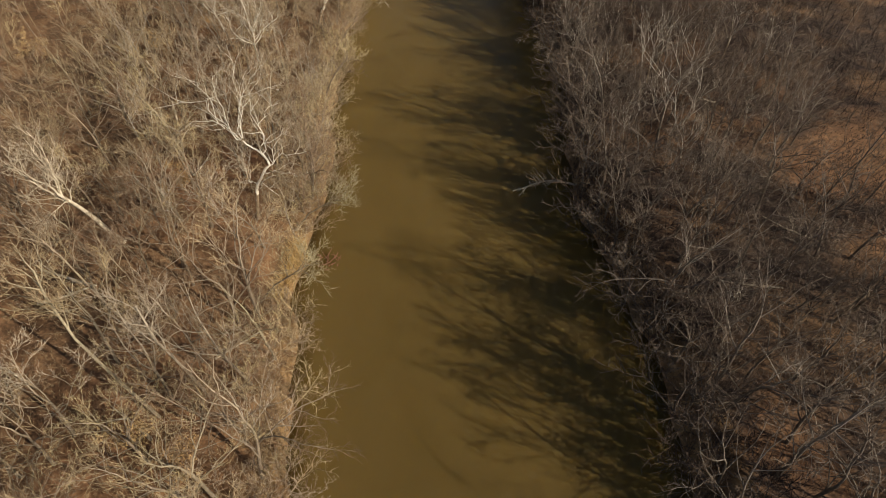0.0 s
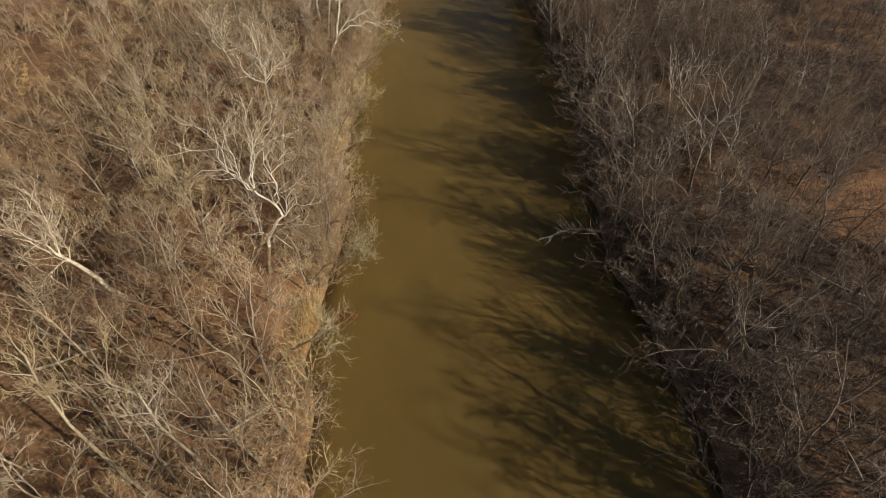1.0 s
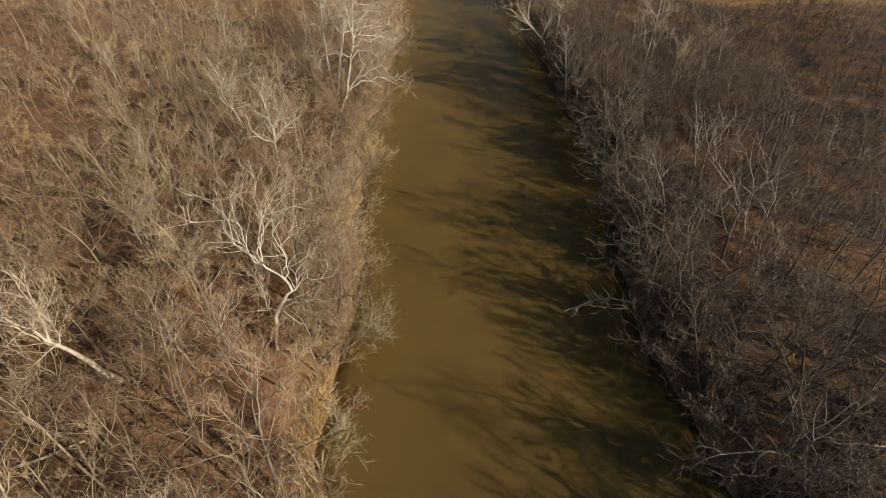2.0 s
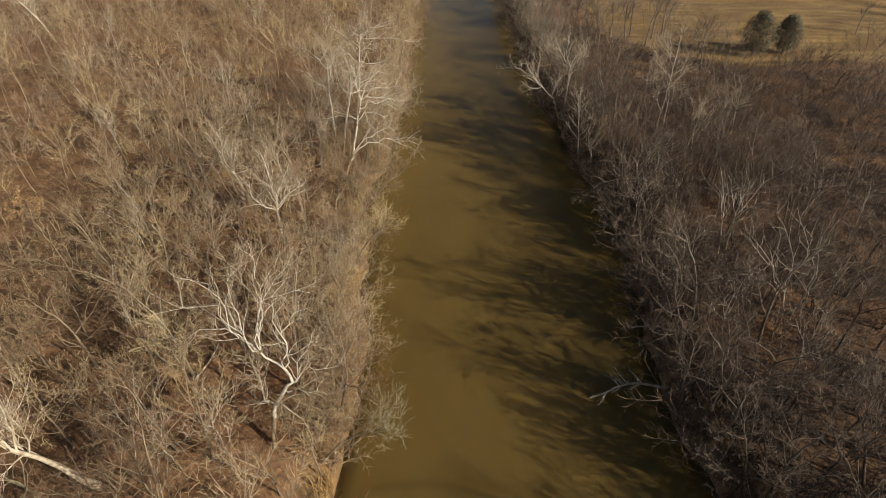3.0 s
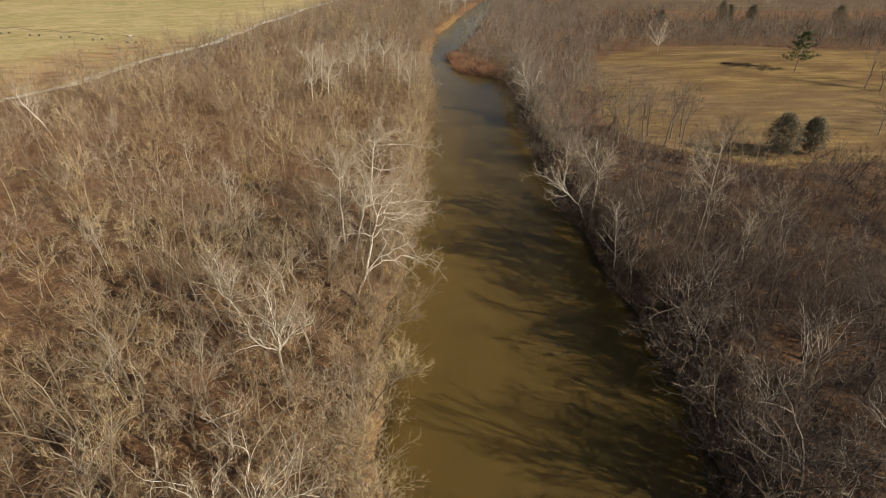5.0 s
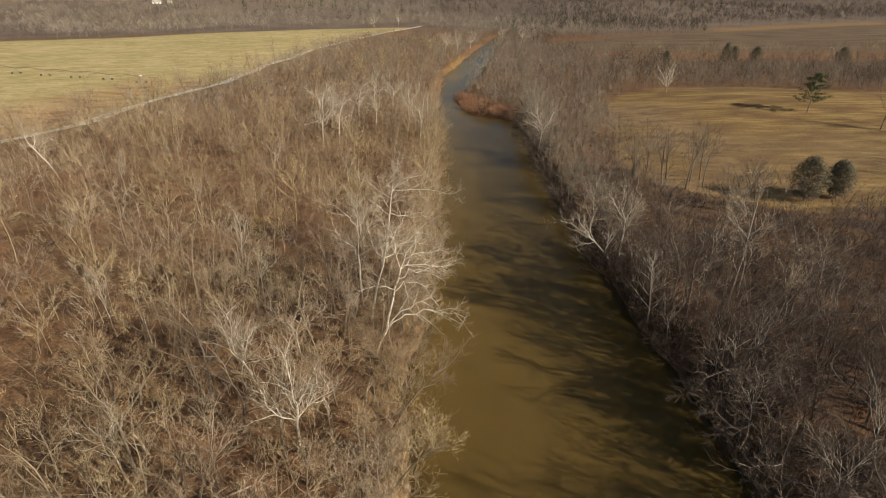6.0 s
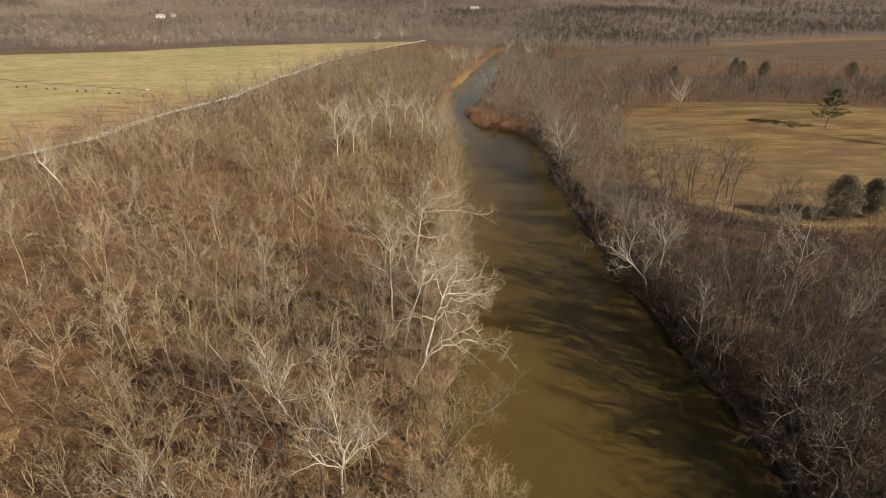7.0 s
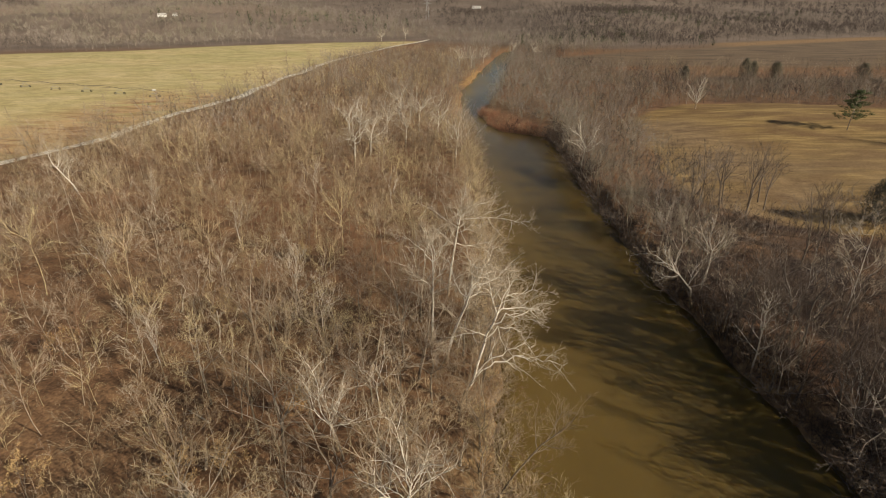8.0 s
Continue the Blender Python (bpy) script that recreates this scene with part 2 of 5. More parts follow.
LEFT_Y = [-300, 10, 22, 33, 42, 50, 60, 90, 105, 113, 122, 130, 180, 230, 300, 380, 470, 535, 590, 670, 790, 850, 900, 1300]
LEFT_X = [-11, -13, -14, -17.5, -18.5, -20.5, -19.5, -19.5, -21, -25, -23, -20, -18, -18.5, -19, -20, -17, -4, 4, 18, 42, 66, 80, 80]
RIGHT_Y = [-300, 20, 37, 56, 67, 92, 112, 131, 160, 208, 264, 300, 318, 330, 350, 373, 392, 411, 450, 536, 640, 746, 850, 900, 1300]
RIGHT_X = [26, 25, 25.4, 23, 22.3, 23, 24, 22.5, 19.5, 18.5, 18.5, 20.5, 19, -3, -8, -10, -8, -3, 6, 19, 34, 52, 68, 80, 80]


def river_left(y):
    return np.interp(y, LEFT_Y, LEFT_X) + (value_noise(y, y * 0, 9, 5) - 0.5) * 3.0 + (value_noise(y, y * 0, 3.1, 15) - 0.5) * 1.3


def river_right(y):
    return np.interp(y, RIGHT_Y, RIGHT_X) + (value_noise(y, y * 0, 8, 9) - 0.5) * 2.4 + (value_noise(y, y * 0, 3.3, 19) - 0.5) * 1.2


TRACK = [(-275, -300), (-262, 0), (-243, 120), (-197, 260), (-185, 285), (-180, 310), (-174, 364), (-160, 413), (-157, 511), (-140, 676), (-95, 865), (-62, 960), (-40, 1050)]


def track_x(y):
    return np.interp(y, [p[1] for p in TRACK], [p[0] for p in TRACK])


def field_end(x):
    return np.interp(x, [-1500, -526, -423, -323, -183, -85, 0], [380, 714, 757, 850, 925, 956, 975])


def meadow_mask(x, y):
    left = np.interp(y, [183, 195, 215, 226, 253, 322, 366, 380], [92, 66, 49, 45, 50, 64, 72, 86])
    front = 186 + np.clip(x - 86, 0, 400) * 0.1
    back = np.interp(x, [60, 71, 86, 107, 136, 178, 207, 320, 500], [335, 347, 364, 379, 380, 370, 358, 330, 300])
    w = (fbm(x, y, 14, 3) - 0.5) * 8
    return smooth(-2, 2, x + w - left) * smooth(-2, 2, y + w - front) * smooth(2, -2, y - back)


def field_mask(x, y):
    w = (fbm(x, y, 20, 8) - 0.5) * 4
    return smooth(3, -3, x - track_x(y) + w) * smooth(8, -8, y - field_end(x) + w)


def pale_mask(x, y):
    lawn = smooth(496, 506, y) * smooth(545, 530, y) * smooth(150, 190, x)
    far = np.interp(x, [80, 119, 390, 673, 900], [690, 713, 893, 1040, 1090])
    tilled = smooth(598, 612, y) * smooth(10, -10, y - far) * smooth(80, 95, x)
    return np.clip(lawn + tilled + scar_mask(x, y), 0, 1)


def scar_mask(x, y):
    far = np.interp(x, [80, 119, 390, 673, 900], [690, 713, 893, 1040, 1090])
    return smooth(-15, 0, y - far) * smooth(85, 55, y - far + 30 * fbm(x, y, 30, 4)) * smooth(330, 400, x) * smooth(800, 730, x)


def hill_foot(x):
    return np.interp(x, [-1500, -700, -90, 60, 200, 420, 700, 1500], [560, 720, 985, 930, 860, 960, 1090, 1150])


def clearing(x, y):
    return smooth(1.15, 0.8, np.hypot((x - 72) / 19, (y - 74 - 0.25 * (x - 72)) / 8.5) + 0.5 * (fbm(x, y, 9, 88) - 0.5))


GAPS = [(25, 48), (25, 36), (22.5, 72), (22, 96), (22, 119), (20, 150), (19, 188), (19, 222)]


def sun_gap(x, y):
    """Thin places in the bank trees, along the sun's way."""
    inside = np.zeros(np.shape(x), bool)
    for a, b in GAPS:
        u, v = (x - a) * 0.866 - (y - b) * 0.5, (x - a) * 0.5 + (y - b) * 0.866
        inside |= (u > -4) & (u < 27) & (np.abs(v) < 1.5)
    return inside


def slump(x, y):
    return smooth(1.2, 0.7, np.hypot((x + 26.8) / 3.2, (y - 110.5) / 4.5))


def height(x, y):
    x, y = np.asarray(x, float), np.asarray(y, float)
    left, right = river_left(y), river_right(y)
    dl, dr = left - x, x - right
    rough = (fbm(x, y, 22, 1) - 0.5)
    bank_l = smooth(-0.5, 6.5, dl) * 2.3 + smooth(20, 120, dl) * 0.5
    low = smooth(316, 326, y) * smooth(430, 405, y) * smooth(30, 8, x)
    bank_r = smooth(-0.3, 3.6, dr) * (3.2 - 2.4 * low) + smooth(20, 90, dr) * 0.6
    out = np.maximum(dl, dr)
    z = np.where(out < 0, -1.6 * smooth(0, -4, out) - 0.12, 0) + bank_l + bank_r
    z = z + (2.9 - z) * smooth(800, 850, y)
    z = z + rough * 1.4 * smooth(4, 14, out) * (1 - 0.8 * field_mask(x, y))
    z = z + 4.2 * np.exp(-(((x - 185) / 110) ** 2 + ((y - 345) / 55) ** 2)) * smooth(40, 90, x)
    z = z - 2.0 * smooth(385, 440, y) * smooth(90, 140, x) * smooth(620, 560, y)
    far = y - hill_foot(x)
    way = np.arctan2(x + 31, np.maximum(y - 54, 1))
    fold = fbm(x, y, 330, 21)
    z = z + smooth(0, 420, far) * (16 + 34 * fold) * smooth(-60, 120, far)
    crest = 26 + 20 * smooth(-0.50, -0.3, way) + 34 * smooth(-0.05, 0.35, way) + 14 * smooth(-0.58, -0.68, way) + 20 * (fbm(x, y, 420, 33) - 0.5)
    crest = crest - 24 * np.exp(-((way + 0.53) / 0.055) ** 2)
    z = z + smooth(420, 1150, far) * np.maximum(crest, 2)
    z = z - 16 * np.exp(-((far - 470) / 90) ** 2) * smooth(0.5, -0.2, way)
    return z


def ground_z(x, y):
    return float(height(np.array([x]), np.array([y]))[0])


def spread_axis(near, far, first, step, growth):
    """Grid lines at an even step as far as near, then ever wider as far as far."""
    out, v, s = [], first, step
    while v < near:
        out.append(v)
        v += s
    while v < far:
        out.append(v)
        s *= growth
        v += s
    return out + [far]


def build_mesh(name, verts, faces, tone=None, smooth_shade=True):
    """A mesh out of arrays of corners and of triangles or quads."""
    verts, faces = np.asarray(verts, np.float32), np.asarray(faces, np.int32)
    me = bpy.data.meshes.new(name)
    n, k = faces.shape
    me.vertices.add(len(verts))
    me.vertices.foreach_set("co", verts.ravel())
    me.loops.add(n * k)
    me.loops.foreach_set("vertex_index", faces.ravel())
    me.polygons.add(n)
    me.polygons.foreach_set("loop_start", np.arange(0, n * k, k, dtype=np.int32))
    if smooth_shade:
        me.polygons.foreach_set("use_smooth", np.ones(n, dtype=bool))
    me.update(calc_edges=True)
    if tone is not None:
        a = me.attributes.new("tone", "FLOAT", "POINT")
        a.data.foreach_set("value", np.asarray(tone, np.float32))
    return me


def sheet(xs, ys):
    gx, gy = np.meshgrid(xs, ys)
    nx, ny = len(xs), len(ys)
    i = (np.arange(ny - 1)[:, None] * nx + np.arange(nx - 1)[None]).ravel()
    return gx.ravel(), gy.ravel(), np.stack([i, i + 1, i + nx + 1, i + nx], 1)


half = spread_axis(64, 240, 1, 1.8, 1.018)
half = half + spread_axis(240, 4600, 246, 6, 1.07)[0:]
xs = np.array([-v for v in reversed(half)] + half)
ys = np.array([-v for v in reversed(spread_axis(-20, 1500, 12, 14, 1.25))] + spread_axis(260, 4700, 0, 2.2, 1.018))
px, py, quads = sheet(xs, ys)
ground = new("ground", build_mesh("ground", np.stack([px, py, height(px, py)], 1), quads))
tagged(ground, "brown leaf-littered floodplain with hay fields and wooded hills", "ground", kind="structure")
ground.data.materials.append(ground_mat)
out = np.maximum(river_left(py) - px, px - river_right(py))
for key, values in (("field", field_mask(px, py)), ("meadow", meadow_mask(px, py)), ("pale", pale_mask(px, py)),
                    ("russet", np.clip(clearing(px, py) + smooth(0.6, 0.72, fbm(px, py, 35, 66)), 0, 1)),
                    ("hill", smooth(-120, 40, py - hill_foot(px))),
                    # Painted right-bank shade, left out at the clearing.
                    ("litter_shade", smooth(0, 4, px - river_right(py)) * smooth(260, 170, py) * (1 - clearing(px, py))),
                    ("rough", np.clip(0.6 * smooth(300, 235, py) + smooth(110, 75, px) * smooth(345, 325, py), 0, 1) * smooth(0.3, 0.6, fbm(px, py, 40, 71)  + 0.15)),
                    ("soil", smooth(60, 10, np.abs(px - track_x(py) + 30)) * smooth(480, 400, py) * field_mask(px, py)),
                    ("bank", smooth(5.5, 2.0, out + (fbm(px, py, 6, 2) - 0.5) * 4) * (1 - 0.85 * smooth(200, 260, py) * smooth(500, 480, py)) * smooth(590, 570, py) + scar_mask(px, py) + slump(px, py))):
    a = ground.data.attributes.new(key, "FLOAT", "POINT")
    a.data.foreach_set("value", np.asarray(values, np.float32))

# the river's surface
wy = np.concatenate([np.arange(-300, 20, 10.0), np.arange(20, 500, 2.5), np.arange(500, 880, 8.0)])
wl, wr = river_left(wy) - 1.6, river_right(wy) + 1.6
cols = np.linspace(0, 1, 13)
wx = (wl[:, None] * (1 - cols) + wr[:, None] * cols).ravel()
i = (np.arange(len(wy) - 1)[:, None] * 13 + np.arange(12)[None]).ravel()
m = len(wx)
top_faces = np.stack([i, i + 1, i + 14, i + 13], 1)
rows = len(wy)
edge = np.concatenate([np.arange(13), 13 * np.arange(1, rows) + 12, (13 * (rows - 1) + np.arange(12))[::-1], (13 * np.arange(1, rows - 1))[::-1]])
after = np.roll(edge, -1)
skirt = np.stack([edge, edge + m, after + m, after], 1)
upper = np.stack([wx, np.repeat(wy, 13), wx * 0], 1)
river = new("water", build_mesh("water", np.concatenate([upper, upper - (0, 0, 7)]), np.concatenate([top_faces, top_faces[:, ::-1] + m, skirt]), smooth_shade=False))
river.data.materials.append(water_mat)
tagged(river, "smooth silt-brown river water between wooded banks", "river", kind="structure")

# the gravel track beside the hay field
ty = np.arange(-200, 1000, 4.0)
tx = track_x(ty) + (value_noise(ty, ty * 0, 25, 3) - 0.5) * 3
wide = 2.6 + value_noise(ty, ty * 0, 13, 6) * 1.2
cross = np.linspace(-1, 1, 5)
rx = (tx[:, None] + wide[:, None] * cross[None] + (value_noise(np.repeat(ty, 5).reshape(-1, 5), cross[None] * 9, 3, 7) - 0.5) * 0.8)
ry = np.repeat(ty, 5).reshape(-1, 5)
rz = height(rx, ry) + 0.12 - 0.1 * np.abs(cross[None]) ** 3
i = (np.arange(len(ty) - 1)[:, None] * 5 + np.arange(4)[None]).ravel()
track = new("road", build_mesh("road", np.stack([rx.ravel(), ry.ravel(), rz.ravel()], 1), np.stack([i, i + 1, i + 6, i + 5], 1)))
track.data.materials.append(gravel_mat)
tagged(track, "pale gravel farm track along the edge of the hay field", "farm track", kind="structure")


# ---- wood geometry ----
class Wood:
    """Corners and triangles of round wood."""

    def __init__(self, fine=False):
        self.v, self.f, self.fine = [], [], fine

    def tube(self, pts, radii, sides):
        first = len(self.v)
        for k, p in enumerate(pts):
            d = (pts[min(k + 1, len(pts) - 1)] - pts[max(k - 1, 0)]).normalized()
            a = d.cross(Vector((0.31, 0.95, 0.1)) if abs(d.y) < 0.9 else Vector((1, 0, 0))).normalized()
            b = d.cross(a)
            for s in range(sides):
                w = 2 * math.pi * s / sides
                self.v.append(p + (a * math.cos(w) + b * math.sin(w)) * radii[k])
        for k in range(len(pts) - 1):
            for s in range(sides):
                q, r = first + k * sides + s, first + k * sides + (s + 1) % sides
                self.f += [(q, r, r + sides), (q, r + sides, q + sides)]
        tip = len(self.v)
        self.v.append(pts[-1] + (pts[-1] - pts[-2]).normalized() * radii[-1])
        last = first + (len(pts) - 1) * sides
        self.f += [(last + s, last + (s + 1) % sides, tip) for s in range(sides)]

    def spike(self, p, q, r):
        d = (q - p).normalized()
        a = d.cross(Vector((0.31, 0.95, 0.1)) if abs(d.y) < 0.9 else Vector((1, 0, 0))).normalized() * r
        b = d.cross(a)
        n = len(self.v)
        if self.fine:
            side = a * math.cos(n * 1.7) + b * math.sin(n * 1.7)
            self.v += [p + side, p - side, q]
            self.f.append((n, n + 1, n + 2))
            return
        self.v += [p + a, p - a * 0.5 + b * 0.87, p - a * 0.5 - b * 0.87, q]
        self.f += [(n, n + 1, n + 3), (n + 1, n + 2, n + 3), (n + 2, n, n + 3)]

    def ribbon(self, pts, r):
        """A thin tapering branchlet."""
        n, turn = len(self.v), len(self.v) * 1.3
        last = len(pts) - 1
        for k, p in enumerate(pts[:-1]):
            d = (pts[k + 1] - p).normalized()
            a = d.orthogonal().normalized()
            side = (a * math.cos(turn) + d.cross(a) * math.sin(turn)) * r * (1 - 0.7 * k / last)
            self.v += [p + side, p - side]
            if k:
                i = n + 2 * k
                self.f += [(i - 2, i - 1, i + 1), (i - 2, i + 1, i)]
        self.v.append(pts[-1])
        i = n + 2 * last
        self.f.append((i - 2, i - 1, i))

    def mesh(self, name):
        return build_mesh(name, [tuple(p) for p in self.v], self.f)

    def arrays(self):
        return np.array([tuple(p) for p in self.v], np.float32), np.array(self.f, np.int32)


def any_way(rng):
    return Vector((rng.gauss(0, 1), rng.gauss(0, 1), rng.gauss(0, 1))).normalized()


def bend(rng, p, d, length, steps, wobble, rise):
    pts, step = [p], length / steps
    for _ in range(steps):
        d = (d + any_way(rng) * wobble + Vector((0, 0, rise))).normalized()
        p = p + d * step
        pts.append(p)
    return pts


def along(pts, f):
    t = f * (len(pts) - 1)
    k = min(int(t), len(pts) - 2)
    return pts[k].lerp(pts[k + 1], t - k), (pts[k + 1] - pts[k]).normalized()


def offshoot(rng, d, angle, turn):
    """A way that leaves d by an angle, turned round it."""
    a = d.orthogonal().normalized()
    b = d.cross(a)
    return (d * math.cos(angle) + (a * math.cos(turn) + b * math.sin(turn)) * math.sin(angle)).normalized()


def twiggery(rng, fine, pts, count, length, thick, rise=0.12):
    """Twigs along a branch, each forked once."""
    turn = rng.uniform(0, 6.28)
    for k in range(count):
        p, d = along(pts, rng.uniform(0.15, 1.0))
        turn += 2.4
        way = (offshoot(rng, d, rng.uniform(0.35, 0.95), turn) + Vector((0, 0, rise))).normalized()
        ln = length * rng.uniform(0.55, 1.25)
        q = p + way * ln
        fine.spike(p, q, thick)
        if rng.random() < 0.6:
            m = p.lerp(q, rng.uniform(0.3, 0.6))
            w2 = (offshoot(rng, way, rng.uniform(0.4, 0.8), rng.uniform(0, 6.28)) + Vector((0, 0, rise))).normalized()
            fine.spike(m, m + w2 * ln * 0.6, thick * 0.7)


def sprays(rng, fine, pts, count, length, r, twigs, start=0.2, tip=0.6, steps=3):
    """Branchlets along a branch, each with its twigs."""
    turn = rng.uniform(0, 6.28)
    for k in range(count):
        f = start + (1 - start) * (k + rng.random()) / count
        p, d = along(pts, min(f, 1.0))
        turn += 2.4 + rng.uniform(-0.5, 0.5)
        way = (offshoot(rng, d, rng.uniform(0.45, 1.05), turn) + Vector((0, 0, 0.22))).normalized()
        ln = length * rng.uniform(0.6, 1.2) * (1.15 - 0.4 * f)
        path = bend(rng, p, way, ln, steps, 0.28, 0.07)
        fine.ribbon(path, r)
        for j in range(twigs):
            q, e = along(path, 0.25 + 0.75 * (j + rng.random()) / twigs)
            w = offshoot(rng, e, rng.uniform(0.35, 0.9), rng.uniform(0, 6.28))
            fine.spike(q, q + w * ln * tip * rng.uniform(0.5, 1.1), r * 0.55)


def bare_tree(seed, tall, forks=5, boughs=5, shoots=8, twigs=8, spread=0.85, clear=0.3, lean=0.08, girth=0.0095, twig_r=0.023, wobble=0.24, bough_sides=3):
    """A leafless broad-leaved tree: trunk, limbs and boughs in one body, branchlets and twigs in another."""
    rng = random.Random(seed)
    thick, fine = Wood(), Wood(fine=True)
    way = Vector((rng.gauss(0, lean), rng.gauss(0, lean), 1)).normalized()
    trunk = bend(rng, Vector((0, 0, -0.3)), way, tall * clear + 0.3, 5, 0.07, 0.03)
    r0 = tall * girth
    thick.tube(trunk, [r0 * 1.45, r0 * 1.08, r0, r0 * 0.95, r0 * 0.9, r0 * 0.8], 7)
    turn = rng.uniform(0, 6.28)
    for k in range(forks):
        leader = k == 0
        p, d = along(trunk, 1.0 if leader else 1.0 - 0.5 * rng.random() ** 1.6)
        turn += 6.28 / max(forks - 1, 1) + rng.uniform(-0.6, 0.6)
        way = offshoot(rng, d, (0.25 if leader else rng.uniform(0.65, 1.25)) * spread, turn)
        ln = tall * (1 - clear) * (0.9 if leader else rng.uniform(0.6, 0.9))
        r = r0 * (0.72 if leader else rng.uniform(0.4, 0.58))
        path = bend(rng, p, way, ln, 7, wobble, 0.045)
        thick.tube(path, [r * (1 - 0.87 * j / 7) for j in range(8)], 5)
        for j in range(boughs):
            f = 0.18 + 0.76 * (j + 0.8 * rng.random()) / boughs
            q, d2 = along(path, f)
            l2 = ln * rng.uniform(0.38, 0.62) * (1.2 - 0.65 * f)
            sub = bend(rng, q, offshoot(rng, d2, rng.uniform(0.55, 1.15), j * 2.4 + k), l2, 4, wobble * 1.35, 0.035)
            r2 = r * (1 - 0.8 * f) * 0.66 + 0.014
            thick.tube(sub, [r2, r2 * 0.78, r2 * 0.58, r2 * 0.4, r2 * 0.2], bough_sides)
            sprays(rng, fine, sub, shoots, tall * 0.088, twig_r, twigs, start=0.35)
        sprays(rng, fine, path, shoots, tall * 0.085, twig_r, twigs, start=0.6)
    return thick, fine


def part(name, mesh, material, parent, label=""):
    ob = new(name, mesh)
    if not mesh.materials:
        mesh.materials.append(material)
    ob.parent = parent
    if label:
        ob["label"] = label
    return ob


def tree_thing(name, thick, fine, bark_m, twig_m, label, category="tree", group="", where=(0, 0, 0), trunk_label="", crown_label=""):
    top = tagged(new(name), label, category, group)
    part("trunk", thick.mesh("trunk"), bark_m, top, trunk_label)
    part("crown", fine.mesh("crown"), twig_m, top, crown_label)
    top.location = where
    return top


def sycamore(where, stem, limbs, label, seed, girth=0.34, branches=6, twigs=5, twig_len=1.5, droop=0.0, name="sycamore_tree", wobble=0.36, more=4, skin=None, subs=7, spray=None):
    """A pale crooked riverside tree. stem: bends of the trunk above its foot; limbs: place on the stem (0 to 1), way and length."""
    rng = random.Random(seed)
    thick, fine = Wood(), Wood(fine=True)
    pts = [Vector((0, 0, -0.4))] + [Vector(p) for p in stem]
    dense = []
    for a, b in zip(pts, pts[1:]):
        dense += [a, a.lerp(b, 0.5) + any_way(rng) * 0.15]
    pts = dense + [pts[-1]]
    n = len(pts)
    thick.tube(pts, [girth * (1.3 if k == 0 else 1 - 0.62 * k / (n - 1)) for k in range(n)], 8)
    extra = [(rng.uniform(0.55, 1.0), (rng.gauss(0, 0.6), rng.gauss(0, 0.6), rng.uniform(0.5, 1)), rng.uniform(4.5, 7.5)) for _ in range(more)]
    for number, (at, way, length) in enumerate(limbs + extra):
        p, _ = along(pts, at)
        r = girth * (1 - 0.4 * at) * (0.44 if number < len(limbs) else 0.32)
        if length:
            path = bend(rng, p, Vector(way).normalized(), length, 9, wobble, 0.05)
        else:
            path = [p]
            for q in way:
                path += [path[-1].lerp(Vector(q), 0.5) + any_way(rng) * 0.5, Vector(q) + any_way(rng) * 0.2]
            length = sum((b - a).length for a, b in zip(path, path[1:]))
        last = len(path) - 1
        thick.tube(path, [r * (1 - 0.8 * k / last) for k in range(last + 1)], 6)
        for k in range(subs):
            q, d = along(path, 0.2 + 0.8 * (k + 0.5 * rng.random()) / subs)
            way = (offshoot(rng, d, rng.uniform(0.5, 1.15), k * 2.4 + number) + Vector((0, 0, 0.15 - droop))).normalized()
            ln = (length * 0.3 + 1.6) * rng.uniform(0.6, 1.1) * (1.2 - 0.6 * k / subs)
            sub = bend(rng, q, way, ln, 5, wobble, 0.05 - 0.3 * droop)
            rs = r * (0.5 - 0.28 * k / subs) + 0.01
            thick.tube(sub, [rs, rs * 0.8, rs * 0.62, rs * 0.45, rs * 0.3, rs * 0.15], 4)
            sprays(rng, fine, sub, branches, twig_len, 0.03, twigs, start=0.25)
        sprays(rng, fine, path, branches + 2, twig_len * 1.2, 0.035, twigs, start=0.4)
    return tree_thing(name, thick, fine, skin or white_bark, spray or white_twig, label, "sycamore", "", where, "pale flaking bark")


# ---- the pale trees that stand out ----
def on_ground(x, y, dz=0.0):
    return (x, y, ground_z(x, y) + dz)


